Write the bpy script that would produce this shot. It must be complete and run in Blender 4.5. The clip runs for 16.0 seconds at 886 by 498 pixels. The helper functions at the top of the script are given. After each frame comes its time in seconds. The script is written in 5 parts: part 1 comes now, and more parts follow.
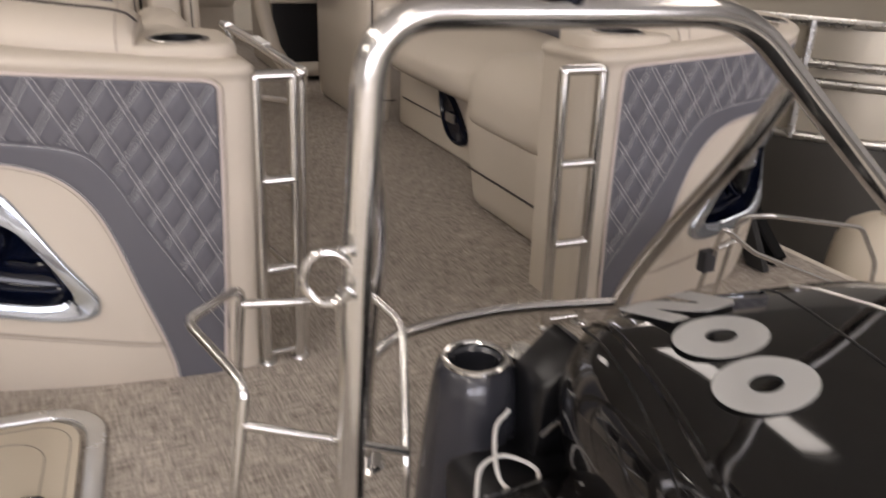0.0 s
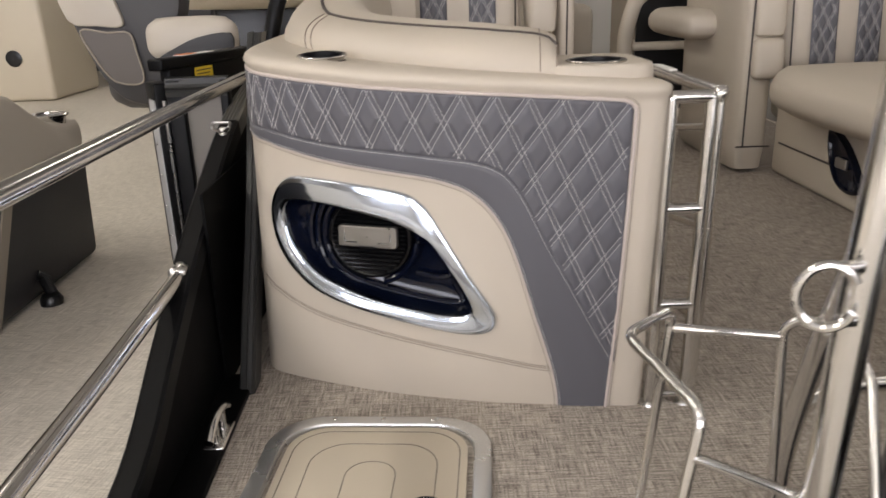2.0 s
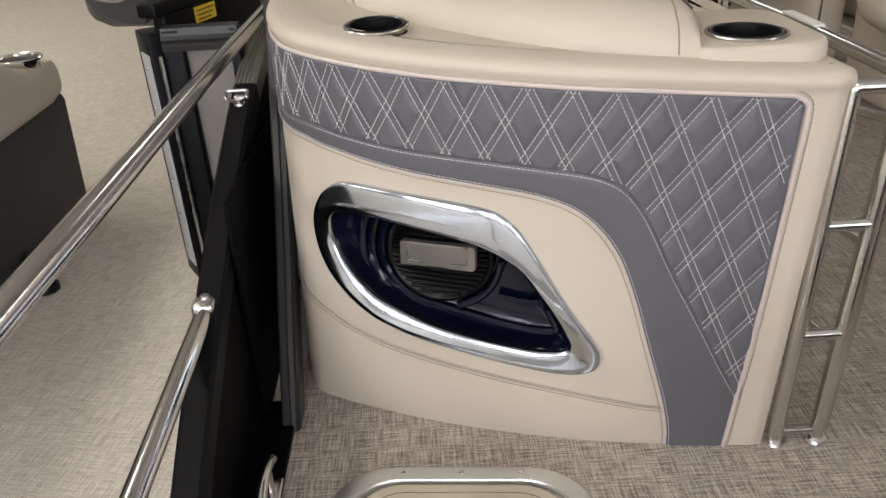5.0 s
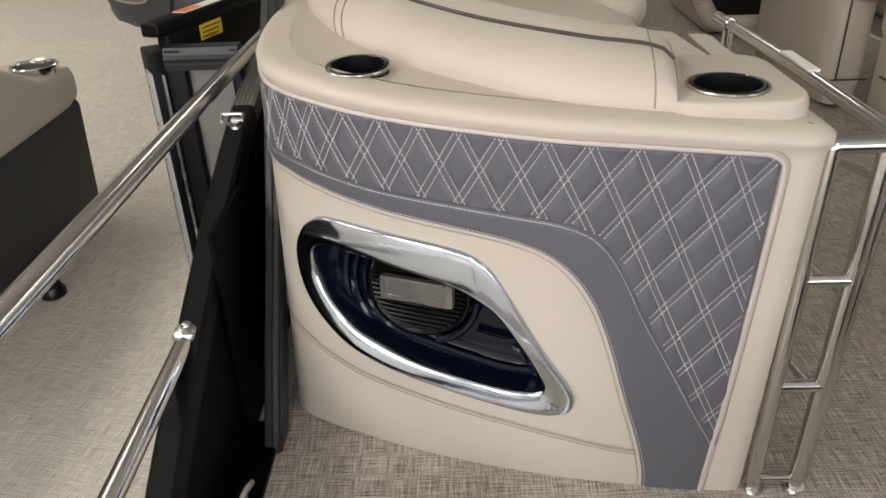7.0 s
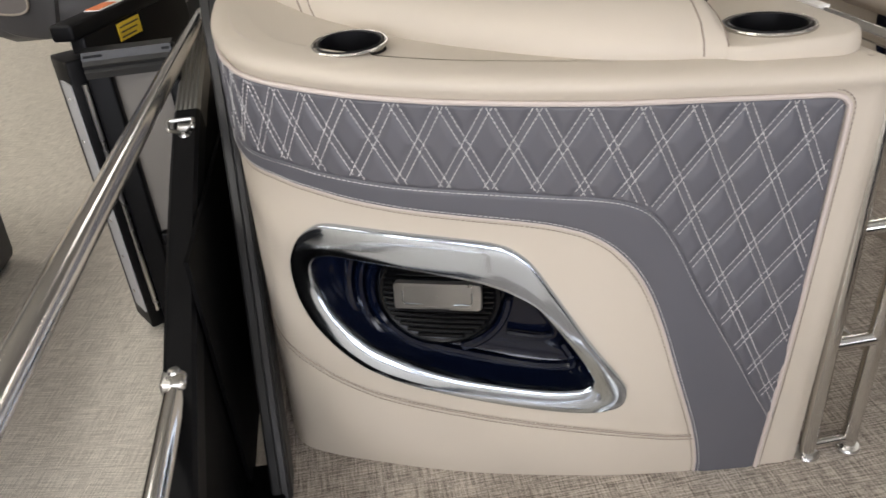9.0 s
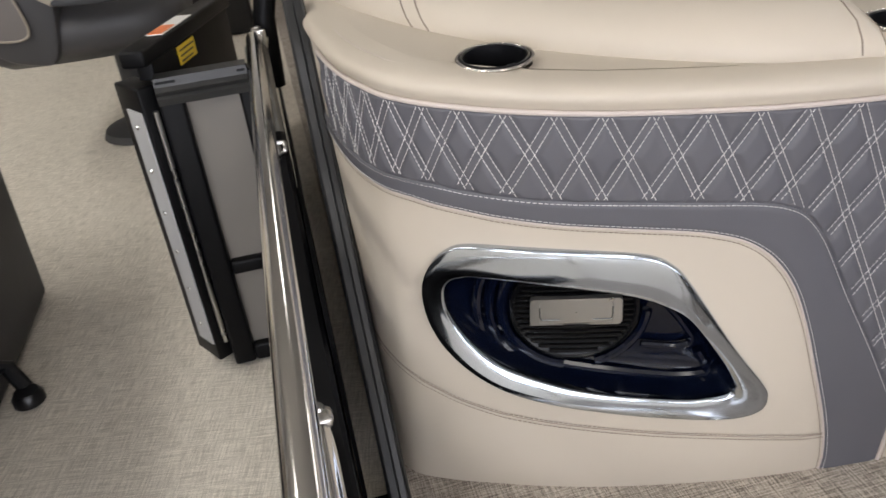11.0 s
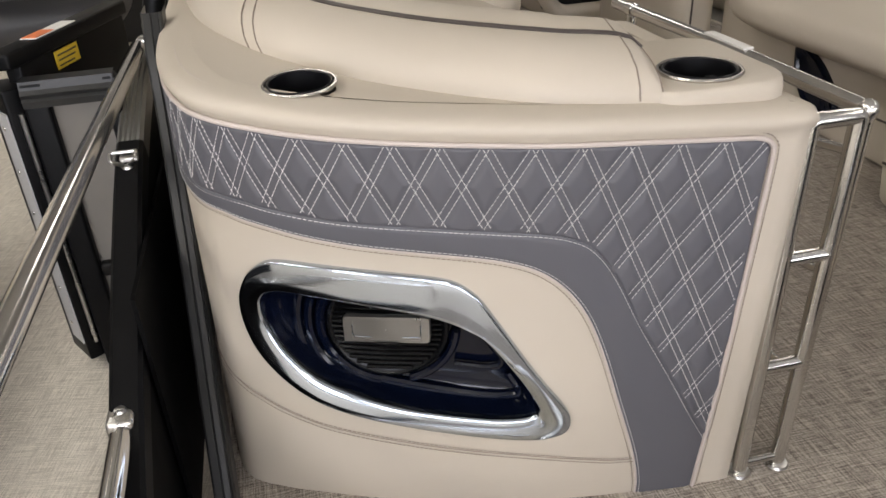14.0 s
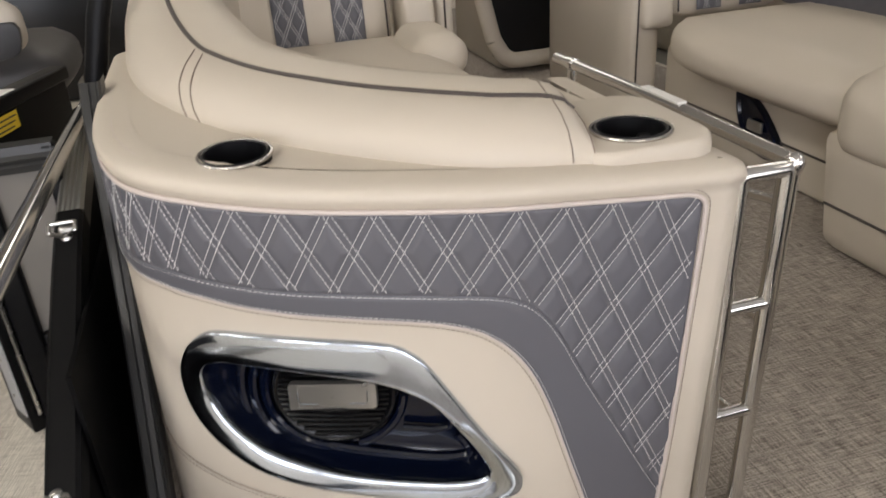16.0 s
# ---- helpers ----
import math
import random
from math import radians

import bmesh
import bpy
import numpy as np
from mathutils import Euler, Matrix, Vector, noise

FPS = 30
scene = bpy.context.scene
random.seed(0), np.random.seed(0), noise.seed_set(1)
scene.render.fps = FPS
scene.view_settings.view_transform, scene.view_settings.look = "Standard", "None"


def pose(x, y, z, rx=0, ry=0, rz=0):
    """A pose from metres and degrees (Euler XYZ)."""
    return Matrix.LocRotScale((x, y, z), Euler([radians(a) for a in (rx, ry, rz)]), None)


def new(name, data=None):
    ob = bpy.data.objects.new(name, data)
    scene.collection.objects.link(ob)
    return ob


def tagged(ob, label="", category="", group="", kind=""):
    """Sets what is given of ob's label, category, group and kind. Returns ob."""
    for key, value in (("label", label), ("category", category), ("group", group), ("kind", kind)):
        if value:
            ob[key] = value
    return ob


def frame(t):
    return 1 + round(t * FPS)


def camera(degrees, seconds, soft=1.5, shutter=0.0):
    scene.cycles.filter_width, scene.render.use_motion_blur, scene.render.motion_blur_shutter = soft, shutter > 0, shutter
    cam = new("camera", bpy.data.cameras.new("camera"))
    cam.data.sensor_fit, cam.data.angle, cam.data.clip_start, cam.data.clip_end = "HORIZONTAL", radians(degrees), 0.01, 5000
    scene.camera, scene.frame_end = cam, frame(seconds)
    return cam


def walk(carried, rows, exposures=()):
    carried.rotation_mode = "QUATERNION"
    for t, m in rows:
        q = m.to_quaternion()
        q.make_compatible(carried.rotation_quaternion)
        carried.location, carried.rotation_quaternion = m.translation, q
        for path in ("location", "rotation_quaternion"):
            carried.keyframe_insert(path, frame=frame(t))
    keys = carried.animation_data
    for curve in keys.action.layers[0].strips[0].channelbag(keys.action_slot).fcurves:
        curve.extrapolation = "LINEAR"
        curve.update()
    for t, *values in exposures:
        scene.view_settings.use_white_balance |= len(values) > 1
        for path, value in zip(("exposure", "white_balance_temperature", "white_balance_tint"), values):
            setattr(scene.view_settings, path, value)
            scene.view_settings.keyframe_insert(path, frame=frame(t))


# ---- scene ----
cam = camera(60.3, 16.0, soft=1.5, shutter=0.4)
METRES, EYE, TILT, LEAN, TURN = 2.1, 0.735, -23.07, -1.994, -25.016
ROWS = [
    (0.0, 0.0, 0.0, 0.0, 0.0, 0.0, -0.0),
    (0.5, -0.0358, -0.0094, 0.0326, 3.97, 3.03, -0.35),
    (1.0, -0.0106, -0.0035, 0.0249, 9.79, 6.36, -2.2),
    (1.5, -0.0257, 0.0135, -0.0014, 18.91, 4.76, -5.97),
    (2.0, -0.0655, 0.0198, -0.0229, 23.23, 3.11, -5.57),
    (2.5, -0.1136, 0.0301, -0.0406, 20.37, 3.2, -3.58),
    (3.0, -0.1389, 0.0342, -0.0429, 17.89, 2.85, -3.61),
    (3.5, -0.1333, 0.0594, -0.019, 18.45, -0.22, -4.64),
    (4.0, -0.1241, 0.0695, 0.0424, 20.87, -3.74, -5.48),
    (4.5, -0.1728, 0.0975, 0.0594, 21.83, -5.3, -4.7),
    (7.0, -0.1501, 0.1177, 0.1015, 25.21, -7.23, -6.26),
    (7.5, -0.1342, 0.126, 0.1016, 24.3, -7.4, -4.98),
    (8.0, -0.1445, 0.1297, 0.102, 22.19, -7.43, -3.23),
    (8.5, -0.1871, 0.1415, 0.0981, 19.65, -7.52, -1.42),
    (9.0, -0.233, 0.147, 0.0931, 17.13, -7.38, -0.01),
    (9.5, -0.2549, 0.1381, 0.0915, 18.32, -7.59, 0.26),
    (10.0, -0.275, 0.1294, 0.1064, 20.97, -7.58, 1.41),
    (12.5, -0.3854, 0.1399, 0.0871, -1.05, -6.71, 5.78),
    (13.0, -0.317, 0.1475, 0.0903, 4.33, -7.03, 2.56),
    (13.5, -0.2572, 0.1408, 0.0995, 10.28, -6.74, 0.38),
    (14.0, -0.2365, 0.1381, 0.1048, 12.45, -6.29, -0.09),
    (14.5, -0.2226, 0.1334, 0.1012, 12.6, -5.86, 0.24),
    (15.0, -0.2215, 0.1321, 0.0974, 12.31, -5.26, 0.47),
    (15.5, -0.2211, 0.1307, 0.0992, 11.79, -4.39, 0.73),
    (16.0, -0.2235, 0.142, 0.1165, 9.83, -3.27, 1.73),
]
EXPOSURES = [(0.0, -0.39, 6600, 17), (1.5, -0.40, 6550, 14), (3.5, -0.31, 6450, 11.5), (8.0, -0.26, 6400, 11), (10.0, -0.26, 6250, 11), (12.5, -0.28, 6300, 11), (16.0, -0.25, 6420, 11)]
walk(cam, [(t, pose(0, 0, EYE, TILT, LEAN, TURN) @ pose(METRES * x, METRES * y, METRES * z, 90 + pitch, roll, yaw)) for t, x, y, z, yaw, pitch, roll in ROWS], EXPOSURES)

# ---- light: a closed showroom with rows of ceiling lights ----
world = bpy.data.worlds.new("world")
scene.world = world
world.use_nodes = True
world.node_tree.nodes["Background"].inputs[0].default_value = (0.9, 0.92, 1.0, 1)
world.node_tree.nodes["Background"].inputs[1].default_value = 0.1
CEIL = 3.3


def ceiling_lamp(x, y, sx, sy, power, colour=(1.0, 0.955, 0.93)):
    data = bpy.data.lights.new("ceiling_lamp", "AREA")
    data.shape, data.size, data.size_y, data.energy, data.color = "RECTANGLE", sx, sy, power, colour
    ob = new("ceiling_lamp", data)
    ob.matrix_world = pose(x, y, CEIL - 0.09)
    return ob


# the last entry is an unseen fill, added to brighten the far wall
LAMPS = [(-2.6, 0.4, 31), (-2.6, 3.2, 14), (-2.6, -2.6, 40), (-5.2, 1.8, 52), (0.3, -2.4, 10), (3.2, 0.4, 5), (3.2, 3.4, 4), (0.3, 6.6, 4), (5.4, 7.8, 28)]
for lx, ly, power in LAMPS:
    ceiling_lamp(lx, ly, 0.5, 1.9, power, (1.0, 0.965, 0.86) if lx < -1 else (1.0, 0.915, 0.80))

# daylight through the shop windows behind the camera
WINDOWS = [-4.6, -1.5, 1.6, 4.7]
for wx, power, tint in zip(WINDOWS, (130, 111, 84, 66), ((0.945, 0.955, 1.06), (0.945, 0.955, 1.06), (1.0, 0.955, 0.98), (1.0, 0.955, 0.98))):
    data = bpy.data.lights.new("window_daylight", "AREA")
    data.shape, data.size, data.size_y, data.energy, data.color = "RECTANGLE", 2.4, 1.9, power, tint
    new("window_daylight", data).matrix_world = pose(wx, -5.80, 1.55, 90, 0, 0)

# ---- materials ----


def material(name, colour, rough=0.5, metal=0.0, grain=0.0, grain_scale=600.0, stain=0.0, stain_scale=5.0, coat=0.0, spec=0.5):
    m = bpy.data.materials.new(name)
    m.use_nodes = True
    nt = m.node_tree
    b = nt.nodes["Principled BSDF"]
    b.inputs["Roughness"].default_value = rough
    b.inputs["Metallic"].default_value = metal
    b.inputs["Coat Weight"].default_value = coat
    b.inputs["Specular IOR Level"].default_value = spec
    b.inputs["Base Color"].default_value = (*colour, 1)
    tc = nt.nodes.new("ShaderNodeTexCoord")
    if stain:
        n = nt.nodes.new("ShaderNodeTexNoise")
        n.inputs["Scale"].default_value, n.inputs["Detail"].default_value = stain_scale, 6
        nt.links.new(tc.outputs["Object"], n.inputs["Vector"])
        r = nt.nodes.new("ShaderNodeMapRange")
        r.inputs["To Min"].default_value, r.inputs["To Max"].default_value = 1 - stain, 1 + stain
        nt.links.new(n.outputs["Fac"], r.inputs["Value"])
        mix = nt.nodes.new("ShaderNodeVectorMath")
        mix.operation = "SCALE"
        mix.inputs[0].default_value = colour
        nt.links.new(r.outputs["Result"], mix.inputs["Scale"])
        nt.links.new(mix.outputs["Vector"], b.inputs["Base Color"])
        rr = nt.nodes.new("ShaderNodeMapRange")
        rr.inputs["To Min"].default_value, rr.inputs["To Max"].default_value = rough * 0.8, min(1, rough * 1.2)
        nt.links.new(n.outputs["Fac"], rr.inputs["Value"])
        nt.links.new(rr.outputs["Result"], b.inputs["Roughness"])
    if grain:
        v = nt.nodes.new("ShaderNodeTexNoise")
        v.inputs["Scale"].default_value, v.inputs["Detail"].default_value = grain_scale, 3
        nt.links.new(tc.outputs["Object"], v.inputs["Vector"])
        bump = nt.nodes.new("ShaderNodeBump")
        bump.inputs["Strength"].default_value, bump.inputs["Distance"].default_value = grain, 0.0006
        nt.links.new(v.outputs["Fac"], bump.inputs["Height"])
        nt.links.new(bump.outputs["Normal"], b.inputs["Normal"])
    return m


def woven(name, light, dark, turn=0.0):
    """Woven vinyl flooring: slubby threads crossing at right angles."""
    m = bpy.data.materials.new(name)
    m.use_nodes = True
    nt = m.node_tree
    N, L = nt.nodes, nt.links
    b = N["Principled BSDF"]
    b.inputs["Roughness"].default_value = 0.75
    b.inputs["Specular IOR Level"].default_value = 0.3
    tc = N.new("ShaderNodeTexCoord")
    rot = N.new("ShaderNodeMapping")
    rot.inputs["Rotation"].default_value = (0, 0, radians(turn))
    L.new(tc.outputs["Object"], rot.inputs["Vector"])

    def streak(sx, sy, detail=2.0):
        mp = N.new("ShaderNodeMapping")
        mp.inputs["Scale"].default_value = (sx, sy, 1)
        L.new(rot.outputs["Vector"], mp.inputs["Vector"])
        n = N.new("ShaderNodeTexNoise")
        n.inputs["Scale"].default_value, n.inputs["Detail"].default_value = 1.0, detail
        L.new(mp.outputs["Vector"], n.inputs["Vector"])
        return n.outputs["Fac"]

    def maths(op, a, c):
        n = N.new("ShaderNodeMath")
        n.operation = op
        for i, v in enumerate((a, c)):
            if isinstance(v, (int, float)):
                n.inputs[i].default_value = v
            else:
                L.new(v, n.inputs[i])
        return n.outputs[0]

    warp, weft = streak(430, 22), streak(22, 430)
    knots = streak(350, 350, 1.0)
    wide = streak(3.0, 3.0, 4.0)
    total = maths("ADD", maths("MULTIPLY", warp, 0.85), maths("MULTIPLY", weft, 0.85))
    total = maths("ADD", total, maths("MULTIPLY", knots, 0.45))
    total = maths("ADD", total, maths("MULTIPLY", wide, 0.12))
    ramp = N.new("ShaderNodeMapRange")
    ramp.inputs["From Min"].default_value, ramp.inputs["From Max"].default_value = 0.93, 1.37
    L.new(total, ramp.inputs["Value"])
    mix = N.new("ShaderNodeMix")
    mix.data_type = "RGBA"
    mix.inputs[6].default_value, mix.inputs[7].default_value = (*dark, 1), (*light, 1)
    L.new(ramp.outputs["Result"], mix.inputs["Factor"])
    L.new(mix.outputs[2], b.inputs["Base Color"])
    bump = N.new("ShaderNodeBump")
    bump.inputs["Strength"].default_value, bump.inputs["Distance"].default_value = 0.5, 0.0012
    L.new(total, bump.inputs["Height"])
    L.new(bump.outputs["Normal"], b.inputs["Normal"])
    return m


def glow(name, colour, strength):
    m = bpy.data.materials.new(name)
    m.use_nodes = True
    b = m.node_tree.nodes["Principled BSDF"]
    b.inputs["Base Color"].default_value = (*colour, 1)
    b.inputs["Emission Color"].default_value = (*colour, 1)
    b.inputs["Emission Strength"].default_value = strength
    return m


CREAM = material("cream_vinyl", (0.548, 0.488, 0.405), 0.48, grain=0.25, grain_scale=900, stain=0.06, spec=0.38)
GREY = material("slate_vinyl", (0.106, 0.105, 0.119), 0.5, grain=0.3, grain_scale=900, stain=0.05)
WELT = material("pale_welt_vinyl", (0.56, 0.49, 0.45), 0.45)
PIPING = material("dark_piping", (0.060, 0.048, 0.042), 0.5)
THREAD = material("white_thread", (0.60, 0.585, 0.575), 0.7)
THREAD_BROWN = material("taupe_thread", (0.27, 0.22, 0.18), 0.7)
CHROME = material("polished_steel", (0.70, 0.69, 0.675), 0.15, 1.0, stain=0.04, stain_scale=14)
BRIGHT = material("chrome_plate", (0.50, 0.545, 0.61), 0.10, 1.0)
SATIN = material("satin_steel", (0.55, 0.54, 0.52), 0.28, 1.0, stain=0.06, stain_scale=30)
NAVY = material("gloss_navy_plastic", (0.002, 0.0035, 0.011), 0.13, coat=0.12, spec=0.3)
GRILLE = material("satin_black_grille", (0.003, 0.0031, 0.0036), 0.25, spec=0.2)
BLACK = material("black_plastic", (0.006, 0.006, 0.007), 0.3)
BLACKGLOSS = material("black_gloss_cowling", (0.005, 0.0045, 0.0045), 0.07, coat=0.5, stain=0.1, stain_scale=3, spec=0.35)
# hull colour darkened to hold the shade between the boats
HULL = material("shaded_hull_side", (0.045, 0.040, 0.032), 0.5, stain=0.15, stain_scale=4)
CONCRETE = material("sealed_concrete", (0.20, 0.19, 0.17), 0.5, stain=0.12, stain_scale=2)
BLACKALU = material("black_coated_aluminium", (0.003, 0.003, 0.0035), 0.42, grain=0.12, grain_scale=300, stain=0.12, stain_scale=8, spec=0.14)
FLUTED = material("worn_grey_aluminium", (0.19, 0.185, 0.172), 0.35, 0.6, stain=0.1, stain_scale=20)
GREYPANEL = material("taupe_panel", (0.17, 0.155, 0.135), 0.55, stain=0.05, stain_scale=6, grain=0.1)
CHARCOAL = material("charcoal_vinyl", (0.028, 0.028, 0.031), 0.55, grain=0.4, grain_scale=500, stain=0.1)
CHARGREY = material("charcoal_grey_shell", (0.06, 0.058, 0.06), 0.5, grain=0.2, stain=0.06)
MESHGREY = material("grey_mesh_cloth", (0.15, 0.135, 0.125), 0.8, grain=0.8, grain_scale=350)
TAUPE = material("taupe_vinyl", (0.30, 0.26, 0.21), 0.5, grain=0.25, stain=0.04)
HATCH = material("hatch_cream_plastic", (0.60, 0.53, 0.42), 0.5, stain=0.05, grain=0.2, grain_scale=300)
GROOVE = material("dark_groove", (0.19, 0.165, 0.13), 0.6)
DECAL = material("silver_decal", (0.46, 0.46, 0.45), 0.35, 0.2)
YELLOW = material("yellow_label", (0.72, 0.50, 0.03), 0.5)
ORANGE = material("orange_label", (0.75, 0.20, 0.06), 0.5)
PAPER = material("white_paper", (0.75, 0.73, 0.70), 0.6)
INK = material("dark_print", (0.09, 0.07, 0.03), 0.6)
DECK = woven("woven_deck_vinyl", (0.58, 0.52, 0.455), (0.165, 0.142, 0.122))
# the deck's weave again, paler: stronger light on that floor is in the colour
LIT_CARPET = woven("lit_woven_carpet", (0.85, 0.795, 0.70), (0.50, 0.455, 0.39), 12)
WALLPAINT = material("white_wall_paint", (0.74, 0.72, 0.68), 0.7, stain=0.04, stain_scale=1.5)
CEILING = material("ceiling_tile", (0.62, 0.61, 0.59), 0.9, stain=0.05, stain_scale=3)
DIFFUSER = glow("lamp_diffuser", (1.0, 0.95, 0.87), 5.0)
DAYLIGHT = glow("daylight_backdrop", (0.9, 0.95, 1.0), 2.2)
SCREEN = material("dark_screen", (0.01, 0.011, 0.013), 0.15)
TAN = material("tan_vinyl", (0.25, 0.19, 0.105), 0.5, stain=0.08)
GALV = material("brushed_aluminium_fence", (0.52, 0.47, 0.38), 0.35, 0.7, stain=0.08, stain_scale=4)
BEIGE = material("light_beige_vinyl", (0.52, 0.47, 0.40), 0.5, grain=0.25, stain=0.04)
GATEGREY = material("dark_grey_aluminium", (0.022, 0.022, 0.022), 0.4, 0.2, stain=0.1, stain_scale=20)
BADGE = material("satin_badge", (0.33, 0.315, 0.29), 0.3, 0.8, stain=0.08, stain_scale=30)
CUPRIM = material("satin_rim", (0.56, 0.54, 0.52), 0.26, 1.0)
FENCEBLACK = material("flat_black_coating", (0.0016, 0.0016, 0.0018), 0.55, stain=0.1, stain_scale=8, spec=0.08)
HINGE = material("plain_aluminium", (0.50, 0.50, 0.50), 0.5, 0.25, stain=0.06, stain_scale=20)
DASH = material("ivory_dash", (0.62, 0.55, 0.43), 0.4, stain=0.03)

# ---- mesh helpers ----
MIRROR = 1.12  # the boat's centre line lies at half of this


def finish(bm, angle=35):
    me = bpy.data.meshes.new("mesh")
    bmesh.ops.recalc_face_normals(bm, faces=bm.faces)
    bm.to_mesh(me)
    bm.free()
    me.polygons.foreach_set("use_smooth", [True] * len(me.polygons))
    me.set_sharp_from_angle(angle=radians(angle))
    return me


FAR_X = [-0.70, -0.446, -0.41, -0.32, -0.20, -0.10, 0.24, 0.40]
FAR_TO = [1.655, 1.405, 1.385, 1.350, 1.285, 1.198, 0.840, 0.680]
FAR_IN = [0.122, 0.122, 0.122, 0.122, 0.110, 0.086, 0.040, 0.030]


def starboard(co):
    """Where a point of the port side lies on the starboard side, whose lounge end is straighter and tighter."""
    w = min(1.0, max(0.0, (1.95 - co.y) / 0.45))
    w = w * w * (3 - 2 * w)
    x = float(np.interp(co.x, FAR_X, FAR_TO))
    return Vector(((MIRROR - co.x) * (1 - w) + x * w, co.y - w * float(np.interp(co.x, FAR_X, FAR_IN)), co.z))


def part(name, bm, mat, parent, label="", flip=False, angle=35):
    if flip:
        for v in bm.verts:
            v.co = starboard(v.co)
    ob = new(name, finish(bm, angle))
    ob.data.materials.append(mat)
    if parent is not None:
        ob.parent = parent
        ob.matrix_parent_inverse = parent.matrix_world.inverted()
    return tagged(ob, label)


link_part = part


def thing(name, label, category, group="", kind="", at=(0, 0, 0)):
    ob = new(name)
    ob.empty_display_size = 0.05
    ob.location = at
    ob.matrix_world = Matrix.Translation(at)
    return tagged(ob, label, category, group, kind)


def structure(name, bm, mat, label, category):
    ob = part(name, bm, mat, None)
    return tagged(ob, label, category, kind="structure")


def box(lo, hi, bevel=0.0, seg=3, bm=None, m=None):
    own = bmesh.new()
    c = [(a + b) / 2 for a, b in zip(lo, hi)]
    d = [abs(b - a) for a, b in zip(lo, hi)]
    bmesh.ops.create_cube(own, size=1, matrix=Matrix.Translation(c) @ Matrix.Diagonal((*d, 1)))
    if bevel:
        bmesh.ops.bevel(own, geom=own.edges[:], offset=min(bevel, min(d) * 0.49), segments=seg, profile=0.5, affect="EDGES")
    if m is not None:
        own.transform(m)
    return join(bm, own)


def join(bm, own):
    if bm is None:
        return own
    me = bpy.data.meshes.new("t")
    own.to_mesh(me)
    own.free()
    bm.from_mesh(me)
    bpy.data.meshes.remove(me)
    return bm


def grid(points, bm=None, wrap_u=False, wrap_v=False):
    """A skin over rows of points."""
    own = bm or bmesh.new()
    vs = [[own.verts.new(p) for p in row] for row in points]
    nu, nv = len(vs), len(vs[0])
    for i in range(nu if wrap_u else nu - 1):
        for j in range(nv if wrap_v else nv - 1):
            a, b, c, d = vs[i][j], vs[(i + 1) % nu][j], vs[(i + 1) % nu][(j + 1) % nv], vs[i][(j + 1) % nv]
            own.faces.new((a, b, c, d))
    return own


def spline(points, n=8, closed=False):
    """Catmull-Rom through the points, n steps a span."""
    p = [np.array(q, float) for q in points]
    k = len(p)
    out = []
    for i in range(k if closed else k - 1):
        a = p[(i - 1) % k] if closed or i else 2 * p[0] - p[1]
        b, c = p[i], p[(i + 1) % k]
        d = p[(i + 2) % k] if closed or i + 2 < k else 2 * p[-1] - p[-2]
        for j in range(n):
            t = j / n
            out.append(0.5 * ((2 * b) + (c - a) * t + (2 * a - 5 * b + 4 * c - d) * t * t + (3 * b - a - 3 * c + d) * t**3))
    if not closed:
        out.append(p[-1])
    return out


def fillet(points, r, n=6):
    """A polyline with its corners rounded."""
    p = [Vector(q) for q in points]
    out = [p[0]]
    for a, b, c in zip(p, p[1:], p[2:]):
        u, v = (a - b), (c - b)
        d = min(r, u.length * 0.48, v.length * 0.48)
        s, e = b + u.normalized() * d, b + v.normalized() * d
        for j in range(n + 1):
            t = j / n
            out.append(s * (1 - t) ** 2 + b * 2 * t * (1 - t) + e * t * t)
    out.append(p[-1])
    return out


def tube(points, r, seg=14, bm=None, closed=False, caps=True):
    pts = [Vector(q) for q in points]
    rings = []
    n = len(pts)
    tang = [(pts[(i + 1) % n] - pts[i - 1]) if closed else (pts[min(i + 1, n - 1)] - pts[max(i - 1, 0)]) for i in range(n)]
    tang = [t.normalized() for t in tang]
    up = Vector((0.13, 0.31, 0.94))
    if abs(up.dot(tang[0])) > 0.9:
        up = Vector((0.94, 0.13, 0.3))
    x = tang[0].cross(up).normalized()
    for p, t in zip(pts, tang):
        x = (x - t * x.dot(t)).normalized()
        y = t.cross(x)
        rings.append([p + (x * math.cos(a) + y * math.sin(a)) * r for a in (2 * math.pi * k / seg for k in range(seg))])
    own = grid(rings, None, wrap_u=closed, wrap_v=True)
    if caps and not closed:
        own.verts.ensure_lookup_table()
        own.faces.new([own.verts[k] for k in range(seg)])
        own.faces.new([own.verts[(n - 1) * seg + k] for k in range(seg)])
    return join(bm, own)


def lathe(profile, centre, seg=32, bm=None, axis=None):
    """Rings of (radius, height) about a point, along z or the given axis."""
    rings = [[(r * math.cos(a), r * math.sin(a), h) for a in (2 * math.pi * k / seg for k in range(seg))] for r, h in profile]
    own = grid(rings, None, wrap_v=True)
    turn = Vector(axis).to_track_quat("Z", "Y").to_matrix().to_4x4() if axis is not None else Matrix()
    own.transform(Matrix.Translation(centre) @ turn)
    return join(bm, own)


